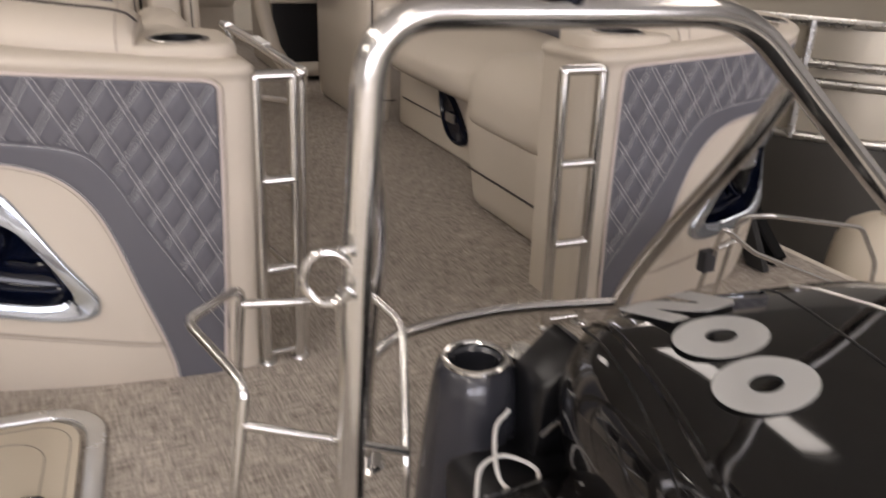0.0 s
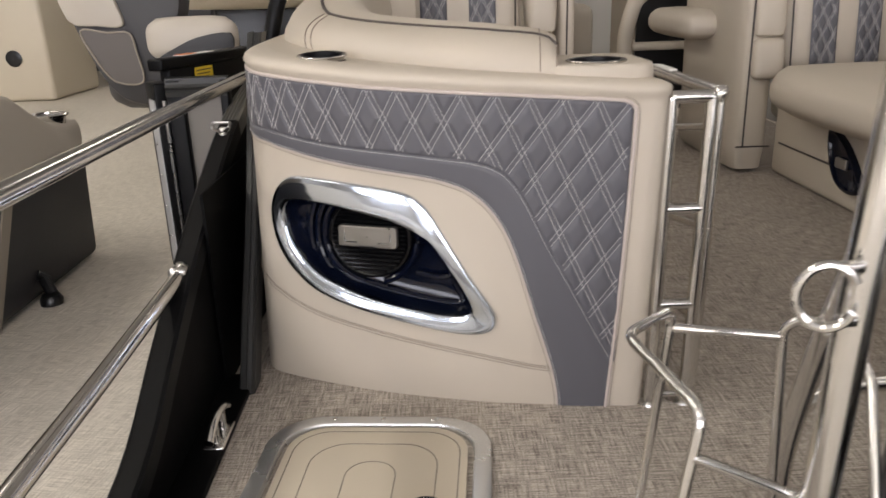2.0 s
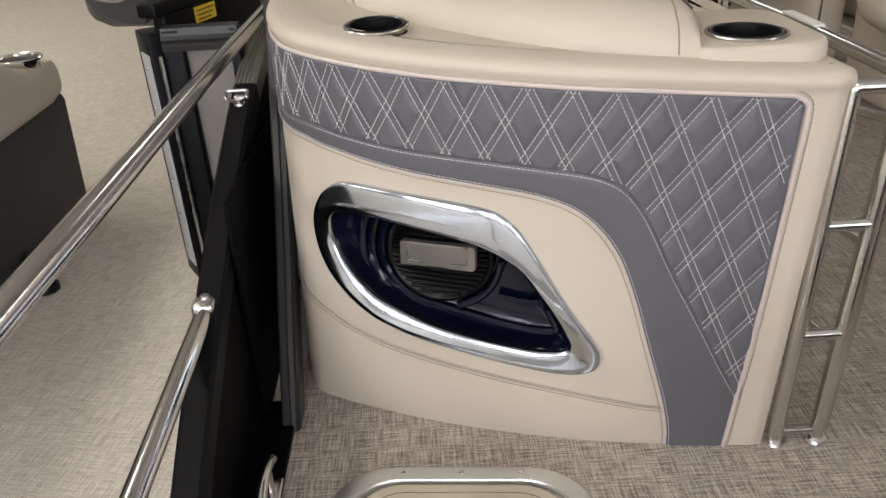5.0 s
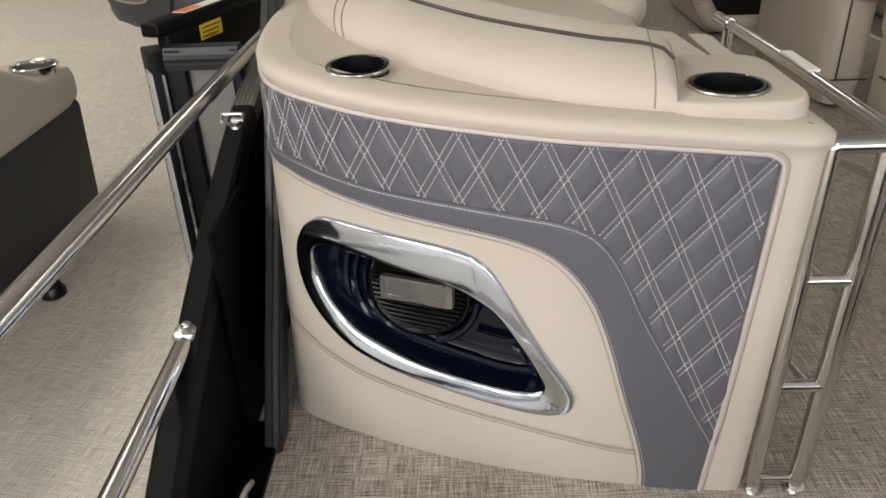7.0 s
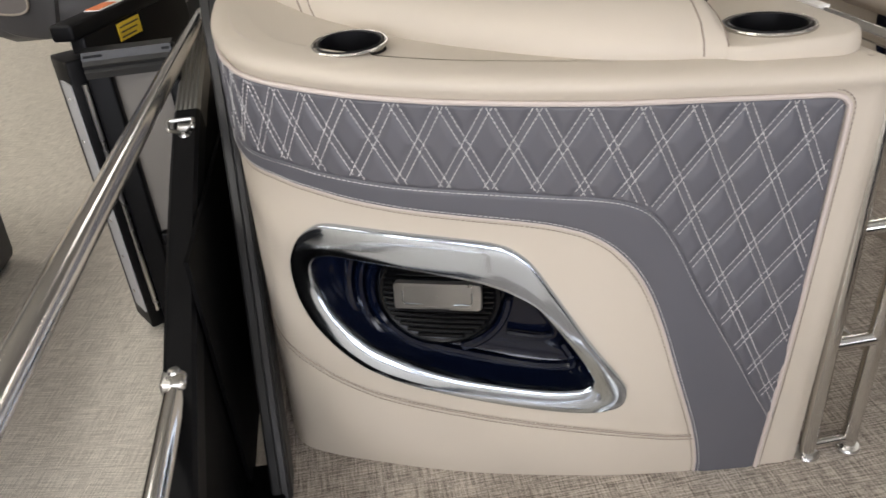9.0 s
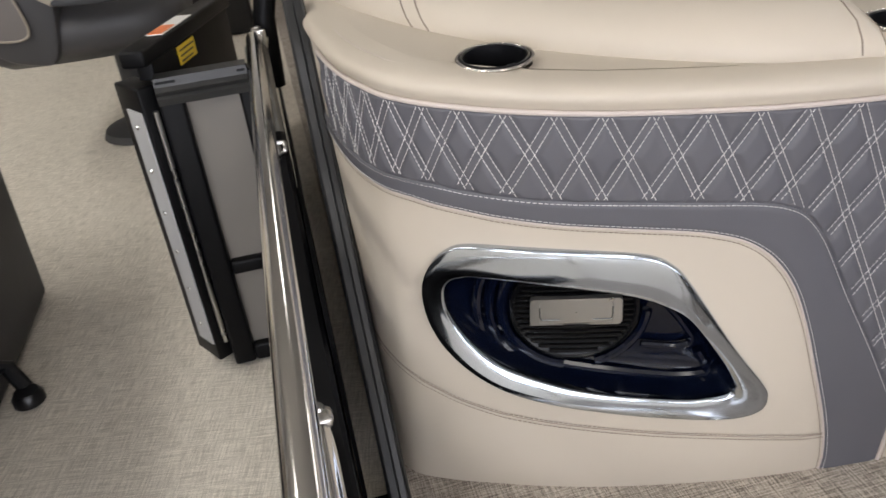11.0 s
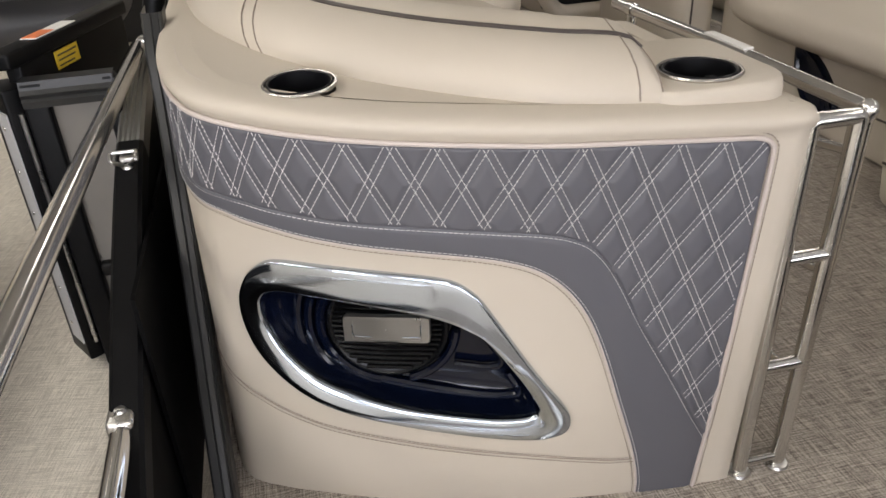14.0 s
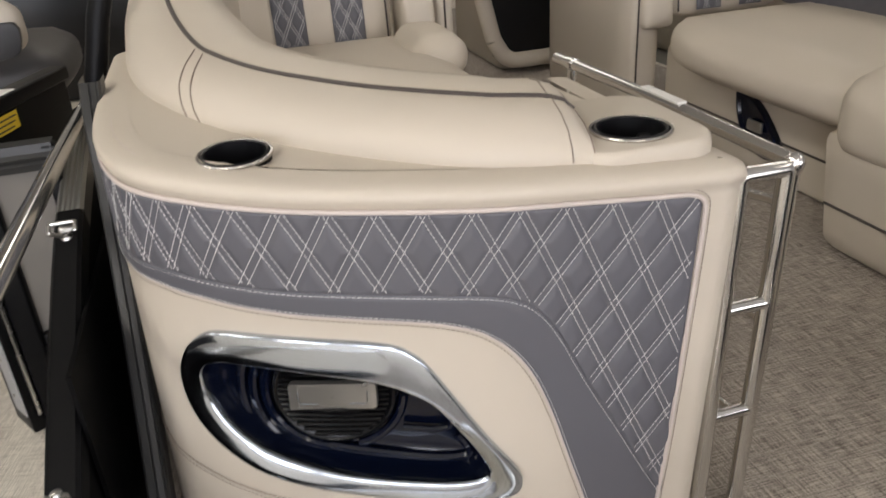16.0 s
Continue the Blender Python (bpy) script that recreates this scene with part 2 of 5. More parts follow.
def prism(outline, axis, lo, hi, bevel=0.0, bm=None):
    """A flat outline (two coordinates) drawn out along axis 0, 1 or 2."""
    own = bmesh.new()

    def at(p, h):
        q = list(p)
        q.insert(axis, h)
        return q

    a = [own.verts.new(at(p, lo)) for p in outline]
    b = [own.verts.new(at(p, hi)) for p in outline]
    own.faces.new(a)
    own.faces.new(b[::-1])
    k = len(outline)
    for i in range(k):
        own.faces.new((a[i], b[i], b[(i + 1) % k], a[(i + 1) % k]))
    if bevel:
        bmesh.ops.recalc_face_normals(own, faces=own.faces)
        bmesh.ops.bevel(own, geom=[e for e in own.edges if e.calc_face_angle(0) > 0.5], offset=bevel, segments=2, profile=0.5, affect="EDGES")
    return join(bm, own)


def rounded(x0, x1, y0, y1, r, n=7):
    out = []
    for cx, cy, a0 in ((x1 - r, y1 - r, 0), (x0 + r, y1 - r, 90), (x0 + r, y0 + r, 180), (x1 - r, y0 + r, 270)):
        out += [(cx + r * math.cos(radians(a0 + 90 * k / n)), cy + r * math.sin(radians(a0 + 90 * k / n))) for k in range(n + 1)]
    return out


def inside(p, poly):
    x, y = p
    hit = False
    for (x1, y1), (x2, y2) in zip(poly, poly[1:] + poly[:1]):
        if (y1 > y) != (y2 > y) and x < (x2 - x1) * (y - y1) / (y2 - y1) + x1:
            hit = not hit
    return hit


def pad(lo, hi, soft=0.03, puff=0.012, cuts=8, m=None):
    """An upholstered cushion: a rounded block with swelling faces."""
    own = bmesh.new()
    bmesh.ops.create_cube(own, size=2)
    bmesh.ops.subdivide_edges(own, edges=own.edges[:], cuts=cuts, use_grid_fill=True)
    c = np.array([(a + b) / 2 for a, b in zip(lo, hi)])
    h = np.array([abs(b - a) / 2 for a, b in zip(lo, hi)])
    soft = min(soft, h.min() * 0.9)
    for v in own.verts:
        u = np.array(v.co)
        inner = h - soft
        q = np.sign(u) * np.where(np.abs(u) > 0.999, h, np.abs(u) * h)
        core = np.clip(q, -inner, inner)
        d = q - core
        n = np.linalg.norm(d)
        if n > 1e-9:
            q = core + d / n * soft
        w = np.array([(1 - (u[(k + 1) % 3]) ** 2) * (1 - (u[(k + 2) % 3]) ** 2) for k in range(3)])
        q = q + np.where(np.abs(u) > 0.999, np.sign(u) * puff * w, 0)
        v.co = Vector(c + q)
    if m is not None:
        own.transform(m)
    return own

# ---- the place: floors, walls, ceiling ----


def slab(x0, x1, y0, y1, z0, z1):
    return box((x0, y0, z0), (x1, y1, z1))


structure("floor", slab(-9, 1.6, -6, 11, -0.62, -0.004), LIT_CARPET, "pale woven showroom flooring under the boats, stronger light put into its colour", "floor")
structure("floor_lower", slab(1.6, 9, -6, 11, -0.62, -0.5), CONCRETE, "sealed concrete showroom floor between the boats", "floor")
structure("deck", slab(-0.452, 1.57, 0.2, 5.6, -0.0035, 0.0), DECK, "woven taupe vinyl deck of the pontoon boat", "deck")
structure("wall_north", slab(-9, 9, 10.9, 11.1, -0.62, CEIL), WALLPAINT, "white painted showroom wall", "wall")
structure("wall_south", slab(-9, 9, -6.1, -5.9, -0.62, CEIL), WALLPAINT, "white painted showroom wall", "wall")
for k, wx in enumerate(WINDOWS):
    win = thing(f"window_{k + 2}", "tall bright shop window in a white frame", "window", kind="structure")
    part("window_frame", box((wx - 1.3, -5.9, 0.5), (wx + 1.3, -5.86, 2.6), 0.01), WALLPAINT, win)
    part("pane", box((wx - 1.2, -5.859, 0.6), (wx + 1.2, -5.85, 2.5)), DAYLIGHT, win)
structure("wall_west", slab(-9.1, -8.9, -5.9, 10.9, -0.62, CEIL), WALLPAINT, "white painted showroom wall", "wall")
structure("wall_east", slab(8.9, 9.1, -5.9, 10.9, -0.62, CEIL), WALLPAINT, "white painted showroom wall", "wall")
structure("ceiling", slab(-9, 9, -6, 11, CEIL, CEIL + 0.1), CEILING, "pale tiled showroom ceiling", "ceiling")
# a panel for every lamp, the added far-wall fill included
for lx, ly, power in LAMPS:
    lamp = thing("ceiling_light", "rectangular white ceiling light panel", "ceiling light", "ceiling lights", at=(lx, ly, CEIL))
    part("frame", box((lx - 0.3, ly - 1.0, CEIL - 0.06), (lx + 0.3, ly + 1.0, CEIL - 0.002), 0.01), WALLPAINT, lamp)
    part("diffuser", box((lx - 0.26, ly - 0.96, CEIL - 0.07), (lx + 0.26, ly + 0.96, CEIL - 0.061)), DIFFUSER, lamp)

# ---- the stern lounge: a padded bench end with a curved, panelled face ----
TOP = [(0.2395, 1.62), (0.2395, 1.40), (0.239, 1.215), (0.235, 1.184), (0.222, 1.171), (0.18, 1.173), (0.13, 1.176), (0.05, 1.182), (-0.03, 1.189), (-0.11, 1.206), (-0.19, 1.229), (-0.26, 1.253), (-0.32, 1.284), (-0.372, 1.323), (-0.406, 1.372), (-0.430, 1.47), (-0.441, 1.63), (-0.446, 1.95)]
FOOT = [(0.228, 1.62), (0.228, 1.40), (0.227, 1.225), (0.223, 1.200), (0.212, 1.189), (0.17, 1.193), (0.12, 1.199), (0.04, 1.209), (-0.03, 1.222), (-0.11, 1.242), (-0.19, 1.266), (-0.26, 1.292), (-0.32, 1.319), (-0.376, 1.346), (-0.424, 1.382), (-0.441, 1.45), (-0.445, 1.66), (-0.446, 1.95)]
# s runs along the face: it equals x on its flat part
STEP = [0.0] + [math.dist(a, b) for a, b in zip(TOP, TOP[1:])]
RUN = np.cumsum(STEP)
S_OF = 0.18 - (RUN - RUN[5])
S_OF[5:13] = [p[0] for p in TOP[5:13]]
S_OF[13:] = S_OF[12] - (RUN[13:] - RUN[12])
TOP_D, FOOT_D, S_D = np.array(spline(TOP, 10)), np.array(spline(FOOT, 10)), np.array([v[0] for v in spline([(s,) for s in S_OF], 10)])


def rim(s):
    """Height of the quilted panel's upper edge."""
    return float(np.interp(s, [-0.9, -0.45, -0.34, -0.2, 0.0, 0.18, 0.5], [0.555, 0.553, 0.546, 0.533, 0.521, 0.508, 0.500]))


def face(s, z, off=0.0):
    x, y = np.interp(-s, -S_D, TOP_D[:, 0]), np.interp(-s, -S_D, TOP_D[:, 1])
    fx, fy = np.interp(-s, -S_D, FOOT_D[:, 0]), np.interp(-s, -S_D, FOOT_D[:, 1])
    k = 1 - z / 0.5
    off += 0.014 * min(1.0, max(0.0, (0.17 - s) / 0.12)) * min(1.0, max(0.0, (s + 0.46) / 0.16)) * math.sin(math.pi * min(1.0, max(0.0, z) / 0.40) ** 0.62) ** 1.5
    e = 0.004
    tx = np.interp(-(s + e), -S_D, TOP_D[:, 0]) - np.interp(-(s - e), -S_D, TOP_D[:, 0])
    ty = np.interp(-(s + e), -S_D, TOP_D[:, 1]) - np.interp(-(s - e), -S_D, TOP_D[:, 1])
    n = math.hypot(tx, ty) or 1
    return (x + (fx - x) * k + ty / n * off, y + (fy - y) * k - tx / n * off, z)


QUILT_LOW = spline([(0.1815, 0.085), (0.149, 0.142), (0.111, 0.213), (0.069, 0.289), (0.031, 0.362), (0.003, 0.399), (-0.023, 0.415), (-0.053, 0.423), (-0.094, 0.428), (-0.153, 0.434), (-0.21, 0.439), (-0.268, 0.445), (-0.326, 0.453), (-0.42, 0.463), (-0.75, 0.468)], 8)
BAND_LOW = spline([(0.096, 0.0), (0.092, 0.034), (0.077, 0.095), (0.048, 0.183), (0.023, 0.258), (0.0, 0.312), (-0.027, 0.351), (-0.057, 0.376), (-0.089, 0.389), (-0.125, 0.397), (-0.184, 0.405), (-0.243, 0.413), (-0.301, 0.423), (-0.36, 0.434), (-0.45, 0.444), (-0.75, 0.447)], 8)
SEAM = spline([(0.085, 0.068), (0.01, 0.082), (-0.064, 0.096), (-0.134, 0.108), (-0.204, 0.121), (-0.273, 0.135), (-0.342, 0.152), (-0.396, 0.170), (-0.46, 0.19), (-0.7, 0.2)], 8)
RING_OUT = spline([(-0.381, 0.33), (-0.369, 0.362), (-0.35, 0.381), (-0.325, 0.389), (-0.27, 0.387), (-0.2, 0.379), (-0.155, 0.371), (-0.132, 0.358), (-0.11, 0.331), (-0.058, 0.238), (-0.024, 0.184), (-0.015, 0.163), (-0.021, 0.143), (-0.05, 0.134), (-0.1, 0.138), (-0.2, 0.157), (-0.268, 0.177), (-0.319, 0.206), (-0.358, 0.246), (-0.377, 0.288)], 6, True)
RING_IN = spline([(-0.356, 0.324), (-0.348, 0.340), (-0.337, 0.346), (-0.32, 0.349), (-0.27, 0.345), (-0.205, 0.333), (-0.165, 0.322), (-0.135, 0.307), (-0.108, 0.284), (-0.074, 0.227), (-0.056, 0.188), (-0.054, 0.176), (-0.059, 0.168), (-0.078, 0.164), (-0.115, 0.166), (-0.205, 0.182), (-0.262, 0.202), (-0.302, 0.224), (-0.335, 0.258), (-0.354, 0.294)], 6, True)


RING_OUT = [np.array((x - 0.007 * max(0, (-0.2 - x) / 0.18), z + 0.006 * min(1, max(0, (0.32 - z) / 0.15)))) for x, z in RING_OUT]
RING_IN = [np.array((x - 0.006 * max(0, (-0.2 - x) / 0.16), z + 0.006 * min(1, max(0, (0.32 - z) / 0.15)))) for x, z in RING_IN]
SEAM = [np.array((x, z + 0.005)) for x, z in SEAM]


def curve_at(curve, s):
    c = np.array(curve)[::-1]
    return float(np.interp(s, c[:, 0], c[:, 1]))


# where the double seams meet the rim; those that lean back lie flatter towards the passage
SEAM_TOPS = np.r_[np.arange(-0.649, -0.40, 0.040), -0.369, -0.332, -0.291, -0.248, -0.203, -0.158, -0.112, -0.0645, -0.0165, 0.0325, 0.0825, 0.132, np.arange(0.181, 0.50, 0.0495)]


def back_lean(s0):
    return float(np.interp(s0, [-0.2, -0.1, -0.02, 0.03, 0.13], [0.50, 0.55, 0.60, 0.69, 0.71]))


def quilt_lines():
    """Stitch lines of the diamonds: (s at the rim, slope)."""
    return [(float(t), g) for t in SEAM_TOPS for g in (0.50, -back_lean(t))]


def pillow(s, z):
    """Swelling of the diamonds between their seams."""
    h = rim(s) - z
    order = np.arange(len(SEAM_TOPS))
    u = s + 0.5 * h
    for k in range(3):
        u = s + back_lean(u) * h
    a = float(np.interp(u, SEAM_TOPS, order)) % 1.0
    b = float(np.interp(s - 0.50 * h, SEAM_TOPS, order)) % 1.0
    da, db = min(a, 1 - a), min(b, 1 - b)
    return 0.0025 * min(1.0, (max(0.0, min(da, db) - 0.125) / 0.14)) ** 0.7


def stitches(line, off, length=0.0040, gap=0.0014, width=0.00055, bm=None):
    """Separate thread stitches laid along a line on the face."""
    own = bm or bmesh.new()
    pts = [np.array(p) for p in line]
    d = np.r_[0, np.cumsum([np.linalg.norm(b - a) for a, b in zip(pts, pts[1:])])]
    arr = np.array(pts)
    at = 0.001
    while at + length < d[-1]:
        p = [np.interp(at, d, arr[:, k]) for k in (0, 1)]
        q = [np.interp(at + length, d, arr[:, k]) for k in (0, 1)]
        u = np.subtract(q, p)
        n = np.array([-u[1], u[0]]) / (np.linalg.norm(u) or 1) * width
        lo = [own.verts.new(face(*(np.array(c)), off)) for c in (p - n, p + n, q + n, q - n)]
        mid = [own.verts.new(face(*c, off + 0.0007)) for c in (np.add(p, u * 0.2), np.add(q, -u * 0.2))]
        own.faces.new((lo[0], lo[1], mid[0]))
        own.faces.new((lo[1], lo[2], mid[1], mid[0]))
        own.faces.new((lo[2], lo[3], mid[1]))
        own.faces.new((lo[3], lo[0], mid[0], mid[1]))
        at += length + gap
    return own


def offset_line(line, d):
    p = np.array(line)
    t = np.gradient(p, axis=0)
    t /= np.linalg.norm(t, axis=1)[:, None] + 1e-9
    return p + np.stack([-t[:, 1], t[:, 0]], 1) * d


def bead(line, off, r, bm=None):
    return tube([face(s, z, off) for s, z in line], r, 8, bm)


def in_quilt(s, z, edge=0.0015):
    return z < rim(s) - edge and z > curve_at(QUILT_LOW, s) + edge and s < 0.1835 - edge


def stern_lounge(name, flip, label):
    lounge = thing(name, label, "boat seat", "stern lounges")

    def put(pn, bm, mat, lab="", angle=35, parent=None):
        return part(pn, bm, mat, parent or lounge, lab, flip, angle)

    # body: face, rolled upper edge and the flat arm top
    start = S_OF[1] - 0.05 if flip else S_OF[0]
    ss = np.r_[np.linspace(start, 0.19, 26), np.linspace(0.185, -0.45, 150), np.linspace(-0.47, S_OF[-1], 16)]
    zs = np.linspace(0, 1, 60)
    hole = [tuple((np.array(a) * 0.45 + np.array(b) * 0.55).tolist()) for a, b in zip(RING_OUT, RING_IN)]
    bm = bmesh.new()
    rows = []
    for s in ss:
        top = rim(s) + 0.004
        row = [face(s, top * t) for t in zs]
        lip = [(0.003, 0.004), (0.0052, 0.009), (0.0055, 0.013), (0.0035, 0.0175), (-0.002, 0.0215), (-0.010, 0.0242), (-0.022, 0.0258), (-0.04, 0.0262)]
        row += [face(s, top + h, o)[:2] + (top + h,) for o, h in lip]
        rows.append(row)
    grid(rows, bm)
    bm.faces.ensure_lookup_table()
    doomed = []
    nv = len(rows[0])
    k = 0
    for i in range(len(ss) - 1):
        for j in range(nv - 1):
            if j < len(zs) - 1:
                s, z = (ss[i] + ss[i + 1]) / 2, (rim(ss[i]) + 0.004) * (zs[j] + zs[j + 1]) / 2
                if -0.4 < s < 0 and inside((s, z), hole):
                    doomed.append(bm.faces[k])
            k += 1
    bmesh.ops.delete(bm, geom=doomed, context="FACES")
    put("body", bm, CREAM, angle=60)
    # the arm top, with openings for the cup holders
    def arm_z(x, y):
        return rim(max(x, -0.40)) + 0.0302

    along = np.linspace(S_OF[2] - 0.06 if not flip else S_OF[2] + 0.01, S_OF[-1], 70)
    outer = [face(s, 0.5, -0.038)[:2] for s in along]
    heights = {p: rim(s) + 0.0302 for p, s in zip(outer, along)}
    loop = outer + ([(-0.25, 1.95), (0.0, 1.46), (0.17, 1.36)] if flip else [(-0.25, 1.95), (0.0, 1.62), (0.17, 1.60)])
    bm = bmesh.new()
    edges = []
    hole = [(-0.278 + 0.0375 * math.cos(-a), 1.327 + 0.0375 * math.sin(-a)) for a in np.linspace(0, 2 * math.pi, 32, endpoint=False)]
    hole2 = [(0.146 + 0.06 * math.cos(-a), 1.262 + 0.046 * math.sin(-a)) for a in np.linspace(0, 2 * math.pi, 32, endpoint=False)]
    for ring in (loop, hole, hole2):
        vs = [bm.verts.new((x, y, heights.get((x, y), arm_z(x, y)))) for x, y in ring]
        edges += [bm.edges.new((vs[i], vs[(i + 1) % len(vs)])) for i in range(len(vs))]
    bmesh.ops.triangle_fill(bm, use_beauty=True, edges=edges)
    put("arm_top", bm, CREAM)
    if not flip:
        line = []
        for t in np.linspace(0.19, -0.60, 90):
            x, y, z = face(t, 0.5, -0.020)
            line.append((x, y, rim(t) + 0.0294))
        put("edge_seam", tube(line, 0.0005, 6), WELT)
    # slate quilted panel
    bm = bmesh.new()
    rows = []
    for s in np.linspace(0.1835, -0.62, 420):
        low, high = curve_at(QUILT_LOW, s), rim(s)
        if s > 0.172:
            high -= 0.012 * ((s - 0.172) / 0.0115) ** 2
        low = min(low, high - 0.002)
        row = []
        for t in np.linspace(0, 1, 74):
            z = low + (high - low) * t
            edge = min(1, min(t, 1 - t) * (high - low) / 0.003, (0.1835 - s) / 0.003 + 0.05)
            row.append(face(s, z, 0.0008 + edge * (0.0012 + pillow(s, z))))
        rows.append(row)
    grid(rows, bm)
    put("quilted_panel", bm, GREY, "slate grey vinyl quilted in diamonds", 80)
    # plain slate band below it
    bm = bmesh.new()
    rows = []
    lowline = [tuple(p) for p in BAND_LOW]
    upline = [(0.1745, 0.0), (0.1765, 0.04)] + [tuple(p) for p in QUILT_LOW]

    def resample(line, n):
        p = np.array(line)
        d = np.r_[0, np.cumsum(np.linalg.norm(np.diff(p, axis=0), axis=1))]
        at = np.linspace(0, d[-1], n)
        return np.stack([np.interp(at, d, p[:, 0]), np.interp(at, d, p[:, 1])], 1)

    for p, q in zip(resample(lowline, 160), resample(upline, 160)):
        row = []
        for t in np.linspace(0, 1, 9):
            s, z = p + (q - p) * t
            row.append(face(s, z, 0.0008 + 0.0024 * min(1, 6 * min(t, 1 - t)) ** 0.5))
        rows.append(row)
    grid(rows, bm)
    put("plain_band", bm, GREY, "smooth slate grey vinyl band", 80)
    # pale welt round the slate panel
    edge = [(0.1745, 0.0), (0.1765, 0.05), (0.1815, 0.16), (0.1845, 0.28), (0.1865, 0.40), (0.187, 0.485), (0.183, 0.502), (0.17, 0.5095)]
    edge += [(s, rim(s) + 0.0015) for s in np.linspace(0.15, -0.62, 60)]
    edge = [tuple(p) for p in spline(edge, 3)]
    bm = bead(edge, 0.0022, 0.0028)
    put("welt", bm, WELT, "pale raised welt")
    bm = bead([tuple(p) for p in BAND_LOW], 0.0005, 0.0016)
    put("welt", bm, WELT, "pale raised welt")
    # seams and thread
    put("taupe_stitching", stitches(offset_line(edge, -0.006), 0.0015, width=0.0006), THREAD_BROWN)
    put("taupe_stitching", stitches(offset_line([tuple(p) for p in SEAM], 0.004), 0.0014, width=0.0008), THREAD_BROWN)
    put("taupe_stitching", stitches(offset_line([tuple(p) for p in SEAM], -0.004), 0.0014, width=0.0008), THREAD_BROWN)
    put("taupe_stitching", stitches(offset_line([tuple(p) for p in BAND_LOW], 0.0045), 0.0012, width=0.0006), THREAD_BROWN)
    bm = bead([tuple(p) for p in SEAM], -0.0003, 0.0009)
    put("seam", bm, THREAD_BROWN)
    bm = stitches(offset_line([tuple(p) for p in QUILT_LOW], 0.0028), 0.0024, width=0.0005)
    stitches(offset_line([tuple(p) for p in BAND_LOW], -0.004), 0.003, width=0.0005, bm=bm)
    for s0, g in quilt_lines():
        for side in (-0.0042, 0.0042):
            run, keep = [], []
            for t in np.linspace(0, 0.42, 211):
                s = s0 + side + g * t
                z = rim(s0) - t + (rim(s) - rim(s0))
                if -0.6 < s < 0.18 and in_quilt(s, z):
                    run.append((s, z))
                elif run:
                    keep.append(run)
                    run = []
            keep.append(run)
            for run in keep:
                if len(run) > 3:
                    stitches(run, 0.0022, 0.0040, 0.0012, 0.00052, bm=bm)
    put("white_stitching", bm, THREAD, "white double diamond stitching")
    # speaker: chrome surround, dark bowl, grille and badge plate
    bm = bmesh.new()
    prof = [(0.0, -0.001), (0.0, 0.0055), (0.015, 0.0078), (0.04, 0.0091), (0.08, 0.0096), (0.3, 0.0095), (0.6, 0.0091), (0.88, 0.0085), (0.94, 0.0078), (0.98, 0.005), (1.0, -0.001), (1.0, -0.012)]
    rows = []
    for a, b in zip(RING_OUT, RING_IN):
        turn = min(1.0, max(0.0, (-0.20 - (a[0] + b[0]) / 2) / 0.12))
        rows.append([face(*(a + (b - a) * t), h + (turn * (0.0022 - 0.0044 * t) - 0.20 * (b[1] - a[1]) * (t - 0.5)) * (0.004 < h)) for t, h in prof])
    grid(rows, bm, wrap_u=True)
    trim = put("speaker_surround", bm, BRIGHT, "polished chrome speaker surround", 50)
    bm = bmesh.new()
    cen = np.mean(RING_IN, axis=0)
    rows = []
    for b in RING_IN:
        row = [face(*b, -0.004), face(*(cen + (b - cen) * 0.985), -0.02), face(*(cen + (b - cen) * 0.93), -0.038), face(*(cen + (b - cen) * 0.85), -0.043)]
        row += [face(*(cen + (b - cen) * t), -0.045) for t in (0.6, 0.35, 0.12)]
        rows.append(row)
    grid(rows, bm, wrap_u=True)
    put("speaker_bowl", bm, NAVY, "glossy navy black moulded bowl", 40)
    hub = np.array((-0.226, 0.285))

    def arc(r, a0, a1, off, thick, bm=None, n=26):
        pts = [face(hub[0] + r * math.cos(a), hub[1] + r * math.sin(a), off) for a in np.linspace(radians(a0), radians(a1), n)]
        return tube(pts, thick, 8, bm)

    for r, a0, a1 in ((0.081, 100, 262), (0.096, 128, 236), (0.111, 146, 214), (0.080, -72, -4)):
        put("bowl_rib", arc(r, a0, a1, -0.031, 0.0058), NAVY)
    # recessed dark pocket beyond the grille, with a rounded step round it
    pocket = [(-0.150, 0.226), (-0.112, 0.219), (-0.094, 0.222), (-0.092, 0.232), (-0.110, 0.262), (-0.128, 0.286), (-0.146, 0.296)]
    put("bowl_step", tube(fillet([face(s, z, -0.037) for s, z in pocket], 0.012), 0.0045, 8), NAVY)
    low = [(-0.335, 0.262), (-0.30, 0.232), (-0.25, 0.207), (-0.19, 0.192), (-0.12, 0.178), (-0.082, 0.176), (-0.072, 0.184), (-0.085, 0.212)]
    put("bowl_step", tube(spline([face(s, z, -0.036) for s, z in low], 5), 0.0060, 8), NAVY)
    bm = bmesh.new()
    rows = []
    for a in np.linspace(0, 2 * math.pi, 40, endpoint=False):
        rows.append([face(hub[0] + r * math.cos(a), hub[1] + r * math.sin(a), o) for r, o in ((0.072, -0.040), (0.071, -0.028), (0.067, -0.026), (0.062, -0.030), (0.03, -0.031), (0.002, -0.031))])
    grid(rows, bm, wrap_u=True)
    cone = put("speaker_grille", bm, GRILLE, "round black slatted speaker grille", 40)
    for j in range(-8, 9):
        h = j * 0.0072
        half = math.sqrt(max(0, 0.0635**2 - h * h))
        if half > 0.015:
            bm = tube([face(hub[0] + t * half, hub[1] + h, -0.0265) for t in np.linspace(-1, 1, 9)], 0.0022, 6)
            put("slat", bm, GRILLE, parent=cone)
    bm = bmesh.new()
